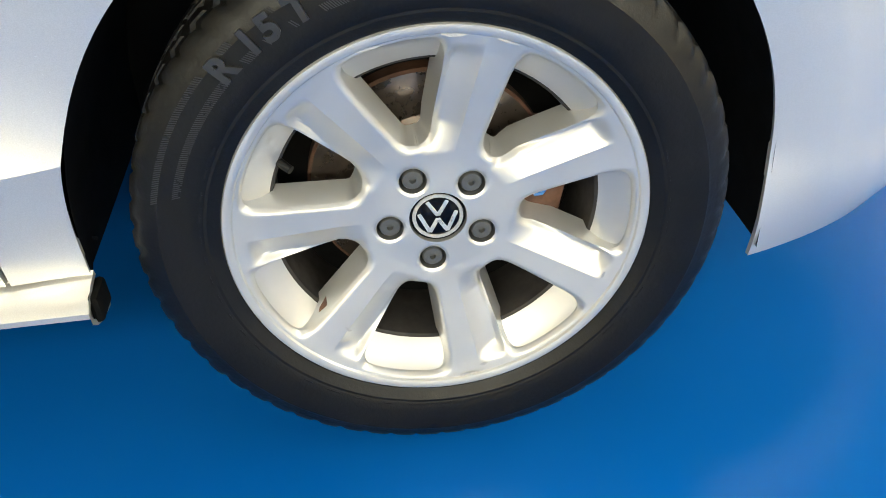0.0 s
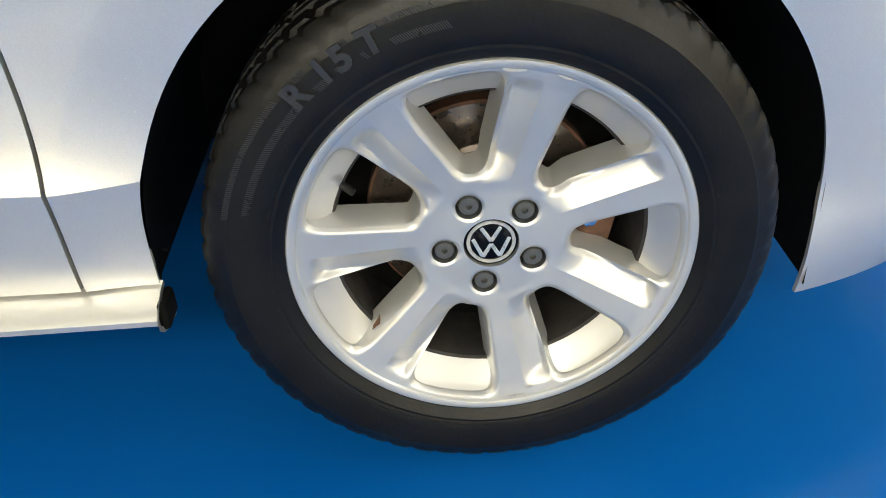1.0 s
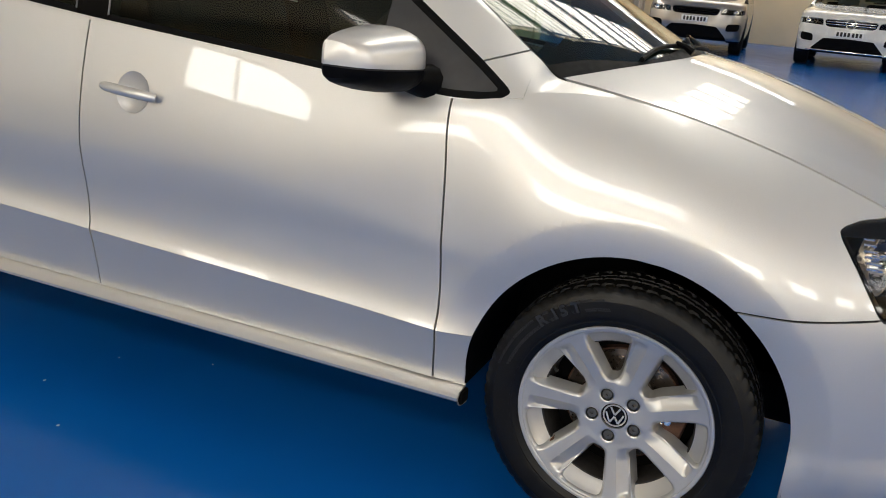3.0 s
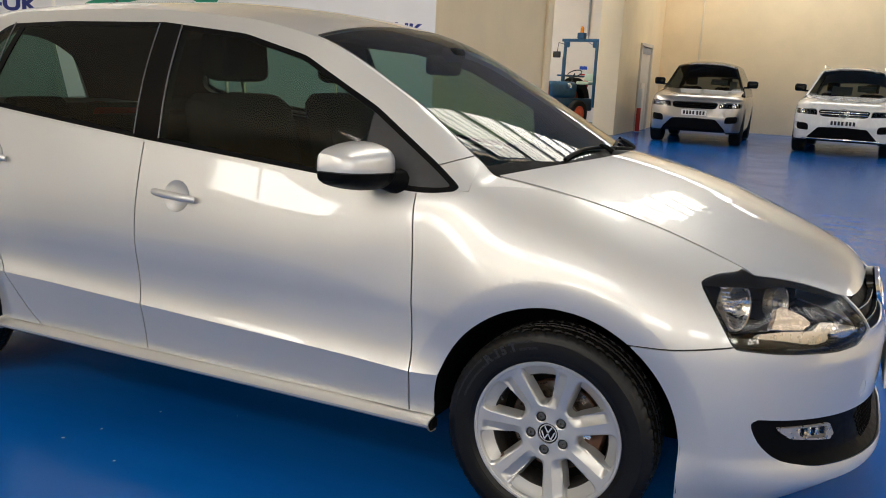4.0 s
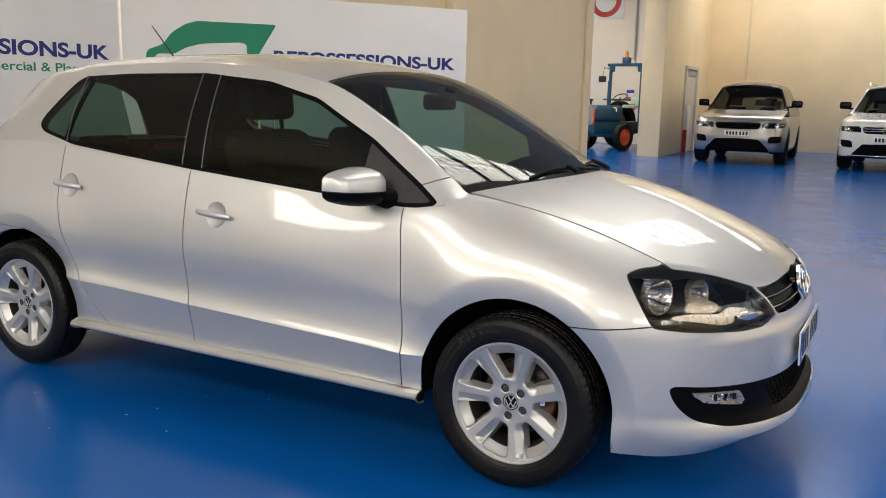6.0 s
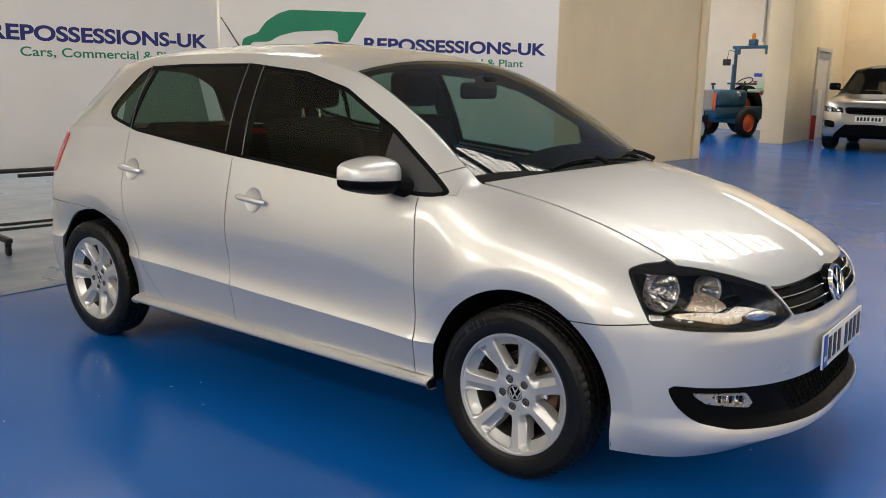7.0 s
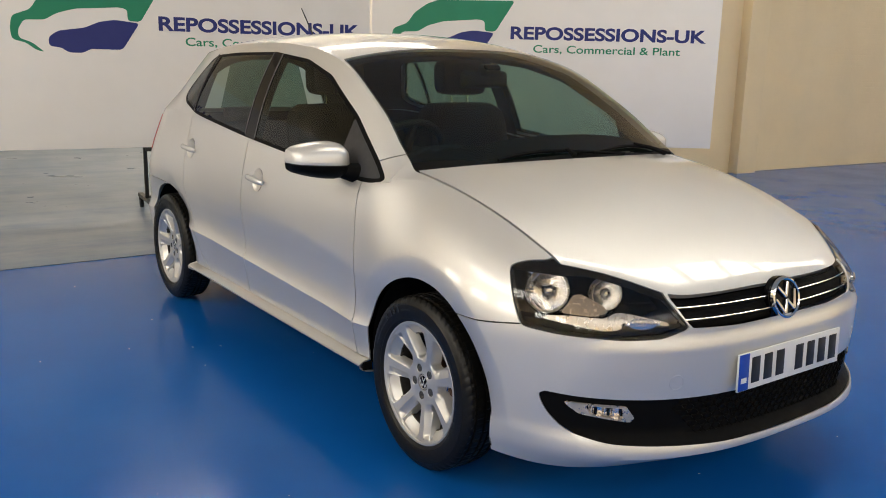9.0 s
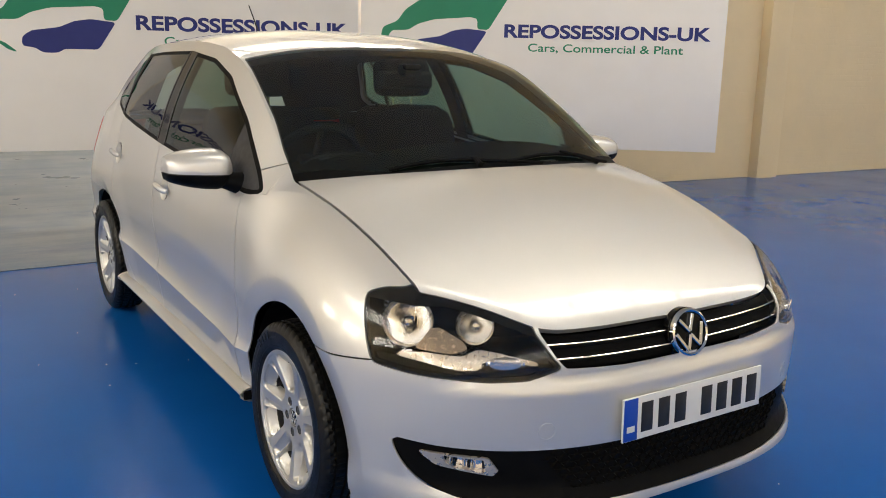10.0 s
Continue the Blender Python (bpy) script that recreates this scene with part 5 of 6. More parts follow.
def wheel(at):
    """A wheel at its hub; its outer face looks along -y."""
    top = hang("wheel", None, car, "seven-spoke silver alloy wheel", at)
    prof = [(0.192, 0.040), (0.198, 0.060), (0.2045, 0.0675), (0.2110, 0.0665), (0.2125, 0.0700), (0.224, 0.0765), (0.227, 0.0765), (0.229, 0.0775), (0.240, 0.0790), (0.258, 0.0795), (0.268, 0.0785), (0.271, 0.0765), (0.279, 0.0740), (0.2865, 0.0700), (0.2925, 0.065)]
    tread = [(0.2955, 0.060), (0.2965, 0.050), (0.2900, 0.0485), (0.2900, 0.042), (0.2975, 0.0405), (0.298, 0.016), (0.291, 0.0145), (0.291, 0.008), (0.2985, 0.0065)]
    half = prof + tread
    full = [(r, -h) for r, h in half] + [(r, h) for r, h in reversed(half)]
    n = 420
    vs, fs = lathe(full, n)
    vs = np.array(vs)
    p = len(full)
    for i in range(n):
        for q, (r, h) in enumerate(full):
            k = i * p + q
            skew = int(round((abs(h) - 0.05) * 220))
            if 0.2845 < r and abs(h) > 0.018 and (i + skew) % 7 < 2:
                c = (r - (0.0038 if abs(h) < 0.055 else 0.0026 if abs(h) < 0.0665 else 0.0016)) / r
                vs[k, 0] *= c
                vs[k, 2] *= c
            elif 0.294 < r and abs(h) < 0.03 and (i * 2 + skew) % 9 == 0:
                vs[k, [0, 2]] *= (r - 0.003) / r
    tyre = raw("tyre", vs, fs, RUBBER, top, "black road tyre with moulded tread", smooth=24)
    # moulded size mark on the sidewall
    for ch, a in (("R", 132.5), ("1", 125.2), ("5", 120.6), ("T", 114.0)):
        t = radians(a)
        m = Matrix.Translation((0.2505 * math.cos(t), -0.0806, 0.2505 * math.sin(t))) @ Matrix.Rotation(-(t - math.pi / 2), 4, "Y") @ pose(0, 0, 0, 90 + 2, 0, 0)
        lettering("sidewall_mark", ch, 0.033, LETTER, tyre, m, 0.0012, "CENTER", 0.0014)
    # slanting hatch behind the size mark
    vs, fs = [], []
    for k in range(130):
        t = radians(98 + k * 0.50)
        if any(abs(99.5 + k * 0.50 - a) < w for a, w in ((132.5, 3.0), (125.2, 1.6), (120.6, 2.8), (114.0, 2.8))):
            continue
        for d in (0, 1, 2, 3):
            r, a = (0.2480, 0.2740)[d // 2], t + (0.0045 if d % 2 else 0) + (0.05 if d // 2 else 0)
            vs.append((r * math.cos(a), -0.0800 + (0.0020 if d // 2 else 0), r * math.sin(a)))
        fs.append((len(vs) - 4, len(vs) - 3, len(vs) - 1, len(vs) - 2))
    tagged(raw("sidewall_hatch", vs, fs, LETTER, tyre, smooth=0), kind="stuff")
    # fine moulded bars round the bead
    for a in list(range(150, 215, 6)) + list(range(-40, 20, 7)) + list(range(228, 300, 8)):
        t = radians(a)
        m = Matrix.Translation((0.232 * math.cos(t), -0.0772, 0.232 * math.sin(t))) @ Matrix.Rotation(-(t - math.pi / 2), 4, "Y")
        part("sidewall_bar", box_bm((0.010 + 0.004 * (a % 3), 0.0012, 0.005), (0, 0, 0)), RUBBER, tyre, at=m, smooth=0)
    vs, fs = lathe([(0.2105, -0.066), (0.2120, -0.0685), (0.2105, -0.0708), (0.2065, -0.0712), (0.2025, -0.0695), (0.2010, -0.067), (0.1975, -0.061), (0.189, -0.052), (0.175, -0.041), (0.168, -0.034)], 140)
    rim = raw("rim_barrel", vs, fs, RIM, top, "silver rim flange and barrel")
    # inner barrel in near-black, so the shade behind the spokes is painted in
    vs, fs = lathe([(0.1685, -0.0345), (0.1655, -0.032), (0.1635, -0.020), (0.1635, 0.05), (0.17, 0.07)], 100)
    raw("barrel_inside", vs, fs, SHADED_ALLOY, top, "dusty rim barrel, painted near-black for the shade behind the spokes")
    s = Sheet(rim_face())
    s.cut(window_field, "hole")
    s.cut(lambda v: np.hypot(v[:, 0], v[:, 2]) - 0.0295, "hole")
    holes = [(0.050 * math.cos(radians(a)), 0.050 * math.sin(radians(a))) for a in (117, 45, -27, -99, -171)]
    for hx, hz in holes:
        s.cut(lambda v: np.hypot(v[:, 0] - hx, v[:, 2] - hz) - 0.0138, "hole")
    # the ridge along each spoke
    s.cut(lambda v: np.where(np.hypot(v[:, 0], v[:, 2]) > 0.07, spoke_off(v)[1], 1.0), "body")
    # rings that carry the rounded edge of each opening
    for k in (0.0015, 0.0035, 0.0065):
        s.cut(lambda v: window_field(v) - k, "body")
    v, f = s.take("body")
    r, off = spoke_off(v)
    wf = np.abs(window_field(v))
    out = np.interp(r, [0, 0.03, 0.065, 0.10, 0.15, 0.185, 0.2015], [0.047, 0.047, 0.047, 0.050, 0.058, 0.0635, 0.0672])
    end = np.clip((r - 0.075) / 0.03, 0, 1) * ease(0, 1, np.clip((0.192 - r) / 0.016, 0, 1))
    scoop = 0.0145 * (1 - (1 - np.clip(off / 0.032, 0, 1)) ** 1.6) * end * (1 - ease(0.024, 0.034, off))
    lipf = ease(0.195, 0.2, r)
    edge = 0.0055 * (1 - np.clip(wf / 0.0065, 0, 1)) ** 2.2 * (1 - lipf)
    dish = 0.004 * ease(0.05, 0.075, r) * (1 - ease(0.075, 0.10, r))
    v = v[:, :3].copy()
    v[:, 1] = -(out - scoop - edge)
    # bevelled rims of the bolt holes
    for hx, hz in holes:
        d = np.hypot(v[:, 0] - hx, v[:, 2] - hz)
        v[:, 1] += 0.002 * (1 - np.clip((d - 0.0138) / 0.003, 0, 1))
    nn = normals(v, f)
    vv, ff = shell(v, f, 1 if np.mean(nn[:, 1]) < 0 else -1, rim=0.0)
    vv = np.array(vv)
    back = vv[len(v):]
    rr = np.hypot(back[:, 0], back[:, 2])
    back[:, 1] += np.where(rr > 0.06, 0.032, 0.016)
    # the walls of the openings taper inwards
    h = 0.0005
    step = [np.array([h, 0, 0]), np.array([0, 0, h])]
    slope = [(window_field(back + d) - window_field(back - d)) / (2 * h) for d in step]
    draft = 0.0075 * ease(0.070, 0.082, rr) * (1 - ease(0.185, 0.196, rr))
    back[:, 0] -= slope[0] * draft
    back[:, 2] -= slope[1] * draft
    raw("rim", vv, ff, RIM, top, "silver alloy spokes with kerb scuffs", smooth=24)
    for hx, hz in holes:
        vs, fs = lathe([(0.0138, -0.046), (0.0130, -0.030), (0.0115, -0.032), (0.0110, -0.042), (0.0098, -0.0438), (0.0035, -0.0438), (0.0030, -0.039), (0.0, -0.039)], 20)
        raw("wheel_bolt", vs, fs, BOLT, top, "dark grey bolt cap", pose(hx, 0, hz))
    vs, fs = lathe([(0.0, -0.0440), (0.0235, -0.0438), (0.0245, -0.0432), (0.0270, -0.0438), (0.0285, -0.0430), (0.0290, -0.040)], 48)
    cap = raw("centre_cap", vs, fs, GLOSSBLACK, top, "black centre cap with a pale worn ring")
    vs, fs = lathe([(0.0222, -0.0437), (0.0226, -0.0448), (0.0258, -0.0448), (0.0262, -0.0434)], 48)
    raw("cap_ring", vs, fs, SCUFF, cap)
    for bmx in chevrons(0.0225, -0.0443, 0.0014):
        part("cap_bar", bmx, CAPW, cap)
    vs, fs = lathe([(0.0, 0.006), (0.03, 0.006), (0.070, 0.004), (0.074, 0.010), (0.075, 0.020), (0.080, 0.024), (0.1275, 0.024)], 72)
    disc = raw("brake_disc", vs, fs, DISC, top, "worn steel brake disc with a rusty edge")
    vs, fs = lathe([(0.1275, 0.0235), (0.1310, 0.025), (0.1310, 0.046), (0.06, 0.046)], 72)
    raw("disc_edge", vs, fs, RUST, disc)
    vs, fs = lathe([(0.071, 0.0035), (0.0745, 0.0095), (0.0755, 0.019)], 60)
    raw("disc_bell", vs, fs, RUST, disc)
    # caliper on the leading side
    cal = part("caliper", box_bm((0.055, 0.075, 0.115), (0.118, 0.030, 0.0), 0.014, 2, Matrix.Rotation(radians(12), 4, "Y")), RUST, top, "brown iron brake caliper")
    vs, fs = lathe([(0.0, -0.012), (0.009, -0.012), (0.0095, 0.0), (0.006, 0.002), (0.006, 0.02)], 6)
    raw("caliper_pin", vs, fs, CHROME, cal, at=pose(0.108, -0.014, 0.008))
    part("caliper_clip", box_bm((0.030, 0.006, 0.010), (0.104, -0.0115, 0.022), 0.002), CHROME, cal)
    part("caliper_clip", box_bm((0.008, 0.006, 0.030), (0.094, -0.0115, 0.008), 0.002), CHROME, cal)
    vs, fs = lathe([(0.176, 0.050), (0.160, 0.045), (0.04, 0.045)], 48)
    raw("dust_shield", vs, fs, DARK, top)
    vt = math.radians(154)
    c, sn = math.cos(vt), math.sin(vt)
    raw("valve", *tube([(0.176 * c, -0.026, 0.176 * sn), (0.168 * c, -0.030, 0.168 * sn), (0.154 * c, -0.040, 0.154 * sn)], [0.0062, 0.0050, 0.0042], 10), RUBBER, top, "black tyre valve")
    return top, rim


LETTER = surface("polished sidewall lettering", (0.022, 0.022, 0.022), 0.33, 0, 0.1, 60, 300, 0.1)
BOLT = surface("dark grey bolt plastic", (0.075, 0.077, 0.080), 0.42, 0, 0.15, 60, 300, 0.2, 0.0005)
SHRINK = Matrix.Diagonal((0.975, 1, 0.975, 1))
first, rim = wheel(pose(0, -0.744, 0.2960) @ SHRINK)
for m in (pose(-2.47, -0.744, 0.2960), pose(0, 0.744, 0.2960, 0, 0, 180), pose(-2.47, 0.744, 0.2960, 0, 0, 180)):
    copy_thing(first, m)

# kerb scuffs, a rust streak and stone chips near the front wheel
rng = random.Random(11)


def fleck(cx, cz, y, size, turn, long=1.0):
    out = []
    for k in range(9):
        a = 2 * math.pi * k / 9
        r = size * rng.uniform(0.45, 1.1)
        p = Matrix.Rotation(turn, 2) @ Vector((r * math.cos(a) * long, r * math.sin(a) * 0.55))
        out.append((cx + p.x, y, cz + p.y))
    return out, [tuple(range(8, -1, -1))]


for a, r, size, long in ((84, 0.2005, 0.005, 3.2), (70, 0.2000, 0.004, 2.5), (-26, 0.189, 0.005, 1.3), (-78, 0.192, 0.005, 1.2), (-84, 0.2005, 0.006, 2.4), (-131, 0.160, 0.004, 1.4), (105, 0.2005, 0.004, 3.0)):
    t = radians(a)
    yy = -float(np.interp(r, [0.15, 0.185, 0.2015], [0.058, 0.0635, 0.0672])) - 0.0009
    vs, fs = fleck(r * math.cos(t), r * math.sin(t), yy, size, t + math.pi / 2, long)
    raw("kerb_scuff", vs, fs, SCUFF, first, smooth=0)
vs, fs = fleck(-0.130, -0.100, -0.047, 0.010, radians(70), 2.0)
raw("rust_streak", vs, fs, RUST, first, smooth=0)
bv = np.array(BODY.v)
vs, fs = [], []
for x, z, r in ((-0.262, 0.594, 0.0028), (-0.255, 0.602, 0.0018), (-0.285, 0.525, 0.002), (-0.312, 0.50, 0.0025), (-0.317, 0.487, 0.002), (-0.321, 0.475, 0.0024), (-0.302, 0.520, 0.0016), (-0.33, 0.452, 0.002), (-0.27, 0.565, 0.0016)):
    k = np.argmin((bv[:, 0] - x) ** 2 + (bv[:, 2] - z) ** 2 + 9 * (bv[:, 1] > 0))
    c, f = fleck(bv[k, 0], bv[k, 2], bv[k, 1] - 0.0008, 0.5 * r, rng.random() * 3, 1.2)
    fs += [tuple(i + len(vs) for i in q) for q in f]
    vs += c
tagged(raw("stone_chips", vs, fs, PLATE, car, smooth=0), kind="stuff")


# ---- parked cars at the far end ----
TYREFAR = surface("road tyre rubber", (0.007, 0.007, 0.007), 0.7, spec=0.2)
WHITEPAINT = surface("white car paint", (0.72, 0.71, 0.68), 0.25, 0, 0.02, 4, 100, 0, coat=1.0)
SILVER2 = paint("warm silver paint", (0.40, 0.375, 0.345), metal=0.9, rough=0.32)
SUVGLASS = glass("dark car glass", (0.16, 0.18, 0.17), f0=0.03)
PAPER = surface("white card", (0.72, 0.72, 0.68), 0.7, 0, 0.05, 8, 90, 0.1)
CARDGREEN = surface("pale green price card", (0.42, 0.52, 0.42), 0.6, 0, 0.05, 8, 90, 0.1)


def suv(name, label, at, body, roof_mat, wide, high, rails, round_lamps):
    """A large upright car seen from its nose; forward is -y, the nose at y = 0."""
    top = empty(name, label, "car", at, "cars parked at the end wall")
    hw = wide / 2
    n = 4.2

    def ring(z, inset, nose):
        pts = []
        for a in np.linspace(90, 0, 26):
            t = radians(a)
            pts.append((hw * inset * math.cos(t) ** (2 / n), 0.95 + (nose - 0.95) * math.sin(t) ** (2 / n), z))
        for y in np.linspace(0.95, 4.3, 50)[1:]:
            pts.append((hw * inset, y, z))
        for a in np.linspace(0, 90, 16)[1:]:
            t = radians(a)
            pts.append((hw * inset * math.cos(t) ** (2 / n), 4.3 + 0.5 * math.sin(t) ** (2 / n), z))
        return pts
    zs = [(0.26, 0.95, 0.13), (0.32, 0.97, 0.05), (0.45, 0.985, 0.02), (0.60, 1.0, 0.0), (0.75, 1.0, 0.02), (0.86, 0.995, 0.05), (0.95, 0.98, 0.09), (1.02, 0.962, 0.16), (1.06, 0.93, 0.28)]
    zz = np.linspace(0.26, 1.06, 30)
    g = np.array([ring(z, float(pc([q[0] for q in zs], [q[1] for q in zs])(z)), float(pc([q[0] for q in zs], [q[2] for q in zs])(z))) for z in zz])
    g = np.concatenate([g, g[:, :, :1] * 0], 2)
    s = Sheet(g)
    for cy in (0.92, 3.84):
        s.cut(lambda v: np.where(v[:, 0] > hw * 0.8, np.hypot(v[:, 1] - cy, v[:, 2] - 0.38) - 0.44, 1.0), "void")
    front = lambda v: (v[:, 1] < 0.55)
    fx = hw
    s.cut(lambda v: np.where(front(v), poly_dist(v[:, 0], v[:, 2], [(fx * 0.50, 0.80), (fx * 0.96, 0.82), (fx * 0.95, 0.92), (fx * 0.52, 0.925)]), 1.0), "lamp")
    s.cut(lambda v: np.where(front(v), poly_dist(v[:, 0], v[:, 2], [(-0.1, 0.775), (fx * 0.44, 0.78), (fx * 0.50, 0.92), (-0.1, 0.925)]), 1.0), "grille")
    s.cut(lambda v: np.where(front(v), poly_dist(v[:, 0], v[:, 2], [(-0.1, 0.24), (fx * 0.70, 0.24), (fx * 0.66, 0.36), (fx * 0.46, 0.565), (-0.1, 0.585)]), 1.0), "intake")
    s.cut(lambda v: np.where(front(v), poly_dist(v[:, 0], v[:, 2], rounded([(fx * 0.64, 0.48), (fx * 0.92, 0.50), (fx * 0.93, 0.65), (fx * 0.66, 0.63)], 0.05)), 1.0), "vent")
    s.cut(lambda v: v[:, 2] - (0.31 if round_lamps else 0.30), "skirt")

    def pair(nm, tag, mat, push=0.0, lab=""):
        v, f = s.take(tag)
        v, f = shell(v, f, 1 if normals(v, f)[:, 0].mean() > -0.2 and normals(v, f)[np.argmax(v[:, 0])][0] > 0 else -1, rim=0.03, push=push)
        for k in (0, 1):
            w = np.array(v)[:, :3].copy()
            w[:, 0] *= (1 if k == 0 else -1)
            raw(nm, w, f if k == 0 else [tuple(reversed(q)) for q in f], mat, top, lab)
    pair("body_side", "body", body)
    pair("skirt", "skirt", BLACK)
    pair("headlamp", "lamp", LENS, 0.0, "clear headlamp")
    pair("lamp_housing", "lamp", GLOSSBLACK, -0.03)
    pair("grille", "grille", GLOSSBLACK, -0.03)
    pair("lower_intake", "intake", BLACK, -0.03)
    pair("side_vent", "vent", BLACK, -0.03)
    for sg in (-1, 1):
        for x, r in ((0.60, 0.05), (0.80, 0.045)):
            vs, fs = lathe([(r, 0.0), (r * 0.9, -0.01), (r * 0.6, 0.02), (0.0, 0.03)], 20, "y")
            raw("lamp_bowl", vs, fs, CHROME, top, at=pose(sg * fx * x, 0.10 + 0.16 * (x - 0.5), 0.865))
    for z in ((0.82, 0.855, 0.89) if not round_lamps else (0.83, 0.875)):
        part("grille_bar", box_bm((fx * 0.9, 0.02, 0.016), (0, 0.055, z), 0.004), CHROME if round_lamps else BLACK, top)
    if round_lamps:
        vs, fs = lathe([(0.075, 0.0), (0.085, -0.012), (0.095, 0.0), (0.095, 0.02)], 32, "y")
        bad = raw("badge", vs, fs, CHROME, top, "round chrome badge", pose(0, 0.03, 0.85))
        for a in (90, 210, 330):
            part("badge_bar", box_bm((0.085, 0.01, 0.016), (0.042, 0, 0), 0.003, 1, Matrix.Rotation(radians(-a), 4, "Y")), CHROME, bad)
        part("splitter", box_bm((fx * 1.5, 0.05, 0.025), (0, 0.05, 0.335), 0.008), CHROME, top)
    # bonnet
    g = []
    for p in np.linspace(0, 1, 18):
        row = []
        for k in np.linspace(-1, 1, 31):
            w = hw * (0.90 + 0.0 * p)
            y0 = 0.95 + (0.30 - 0.95) * (1 - abs(k * 0.93) ** n) ** (1 / n)
            y = y0 + (1.32 + 0.10 * k * k - y0) * p
            z = 1.055 + 0.115 * p**0.8 + 0.018 * (1 - k * k) + (0.015 if 0.72 < abs(k) < 0.95 else 0) * min(1, p * 3)
            row.append((k * w, y, z))
        g.append(row)
    b = Sheet(np.array(g))
    bv, bf = b.take("body")
    raw("bonnet", *shell(bv, bf, 1 if normals(bv, bf)[250][2] > 0 else -1, rim=0.03), body, top)
    # glasshouse
    tz = pc([1.15, 1.32, 1.7, 2.05, 2.6, 3.6, 4.4, 4.75], [1.06, 1.17, 1.45, high - 0.05, high, high - 0.01, high - 0.06, 1.5])
    rz = pc([1.15, 1.32, 1.7, 2.05, 2.6, 3.6, 4.4, 4.75], [1.06, 1.12, 1.38, high - 0.13, high - 0.085, high - 0.09, high - 0.14, 1.4])
    g = []
    for y in np.r_[np.linspace(1.2, 2.2, 26)[:-1], np.linspace(2.2, 4.72, 40)]:
        row = []
        r_z, t_z = float(rz(y)), float(tz(y))
        by = hw * 0.945
        ry = by - (r_z - 1.06) * 0.42
        for t in np.linspace(0, 1, 16)[:-1]:
            row.append((by + (ry - by) * t + 0.02 * math.sin(math.pi * t), y, 1.06 + (r_z - 1.06) * t, t))
        for t in np.linspace(0, 1, 18):
            row.append((ry * (1 - t), y, r_z + (t_z - r_z) * (1 - (1 - t) ** 2.6), 1 + t))
        g.append(row)
    s = Sheet(np.array(g))
    s.cut(lambda v: np.where(v[:, 3] < 0.9999, poly_dist(v[:, 1], v[:, 2], rounded([(1.55, 1.12), (2.15, high - 0.17), (4.1, high - 0.17), (4.45, 1.14)], 0.05)), 1.0), "pane")
    s.cut(lambda v: np.where(v[:, 3] > 0.9999, np.maximum(v[:, 1] - 2.04, np.abs(v[:, 0]) - (hw * 0.945 - (rz(v[:, 1]) - 1.06) * 0.42) + 0.05), 1.0), "screen")
    pair("roof", "body", roof_mat)
    pair("side_window", "pane", SUVGLASS)
    v, f = s.take("screen")
    w = v[:, :3].copy()
    w[:, 0] *= -1
    raw("windscreen", np.vstack([v[:, :3], w]), list(f) + [tuple(reversed([i + len(v) for i in q])) for q in f], SUVGLASS, top, "dark windscreen")
    part("dashboard", box_bm((hw * 1.7, 0.5, 0.12), (0, 1.75, 1.08), 0.04), DASH, top)
    part("cabin_floor", box_bm((hw * 1.7, 3.2, 0.5), (0, 2.9, 0.60), 0.05), DARK, top)
    for sx in (-0.4, 0.4):
        vs, fs = cushion([(-0.08, 0.55), (0.08, 0.55), (0.0, 1.25), (-0.12, 1.25)], 0.25)
        st = raw("seat", [(y + sx, -x + 2.6, z) for x, y, z in vs], fs, CLOTH, top)
        vs, fs = cushion([(-0.10, 1.28), (0.0, 1.28), (-0.01, 1.47), (-0.09, 1.47)], 0.13, 0.04)
        raw("headrest", [(y + sx, -x + 2.6, z) for x, y, z in vs], fs, CLOTH, st)
    # wheels, mirrors, plate
    for sx in (-1, 1):
        for cy in (0.92, 3.84):
            prof = [(0.22, 0.09), (0.27, 0.12), (0.33, 0.13), (0.365, 0.11), (0.375, 0.07)]
            vs, fs = lathe([(r, -h) for r, h in prof] + [(r, h) for r, h in reversed(prof)], 40, "x")
            wh = raw("wheel", vs, fs, TYREFAR, top, "black-tyred alloy wheel", pose(sx * (hw - 0.14), cy, 0.375))
            vs, fs = lathe([(0.235, 0.09), (0.20, 0.07), (0.05, 0.10), (0.0, 0.10)], 20, "x")
            raw("rim", [(x * sx, y, z) for x, y, z in vs], fs, RIM, wh)
        mv = box_bm((0.24, 0.11, 0.16), (0, 0, 0), 0.045, 3)
        mir = part("wing_mirror", mv, GLOSSBLACK, top, "black door mirror", pose(sx * (hw + 0.05), 1.85, 1.34))
        part("mirror_arm", box_bm((0.16, 0.05, 0.04), (-sx * 0.15, 0.0, -0.07), 0.015), GLOSSBLACK, mir)
        if rails:
            raw("roof_rail", *tube([(sx * hw * 0.62, 2.25, high - 0.06), (sx * hw * 0.625, 2.35, high + 0.015), (sx * hw * 0.63, 3.9, high + 0.01), (sx * hw * 0.62, 4.05, high - 0.06)], 0.018, 8), CHROME, top, "bright roof rail")
    pz = 0.69 if not round_lamps else 0.66
    pl = part("number_plate", box_bm((0.52, 0.02, 0.112), (0, -0.005, pz), 0.003), PLATE, top, "white number plate")
    for k, x in enumerate((-0.20, -0.135, -0.07, -0.005, 0.075, 0.14, 0.205)):
        part("plate_bar", box_bm((0.042, 0.004, 0.078), (x, -0.0165, pz), 0.001), INK, pl)
    # price card and paper behind the screen
    y = 1.62
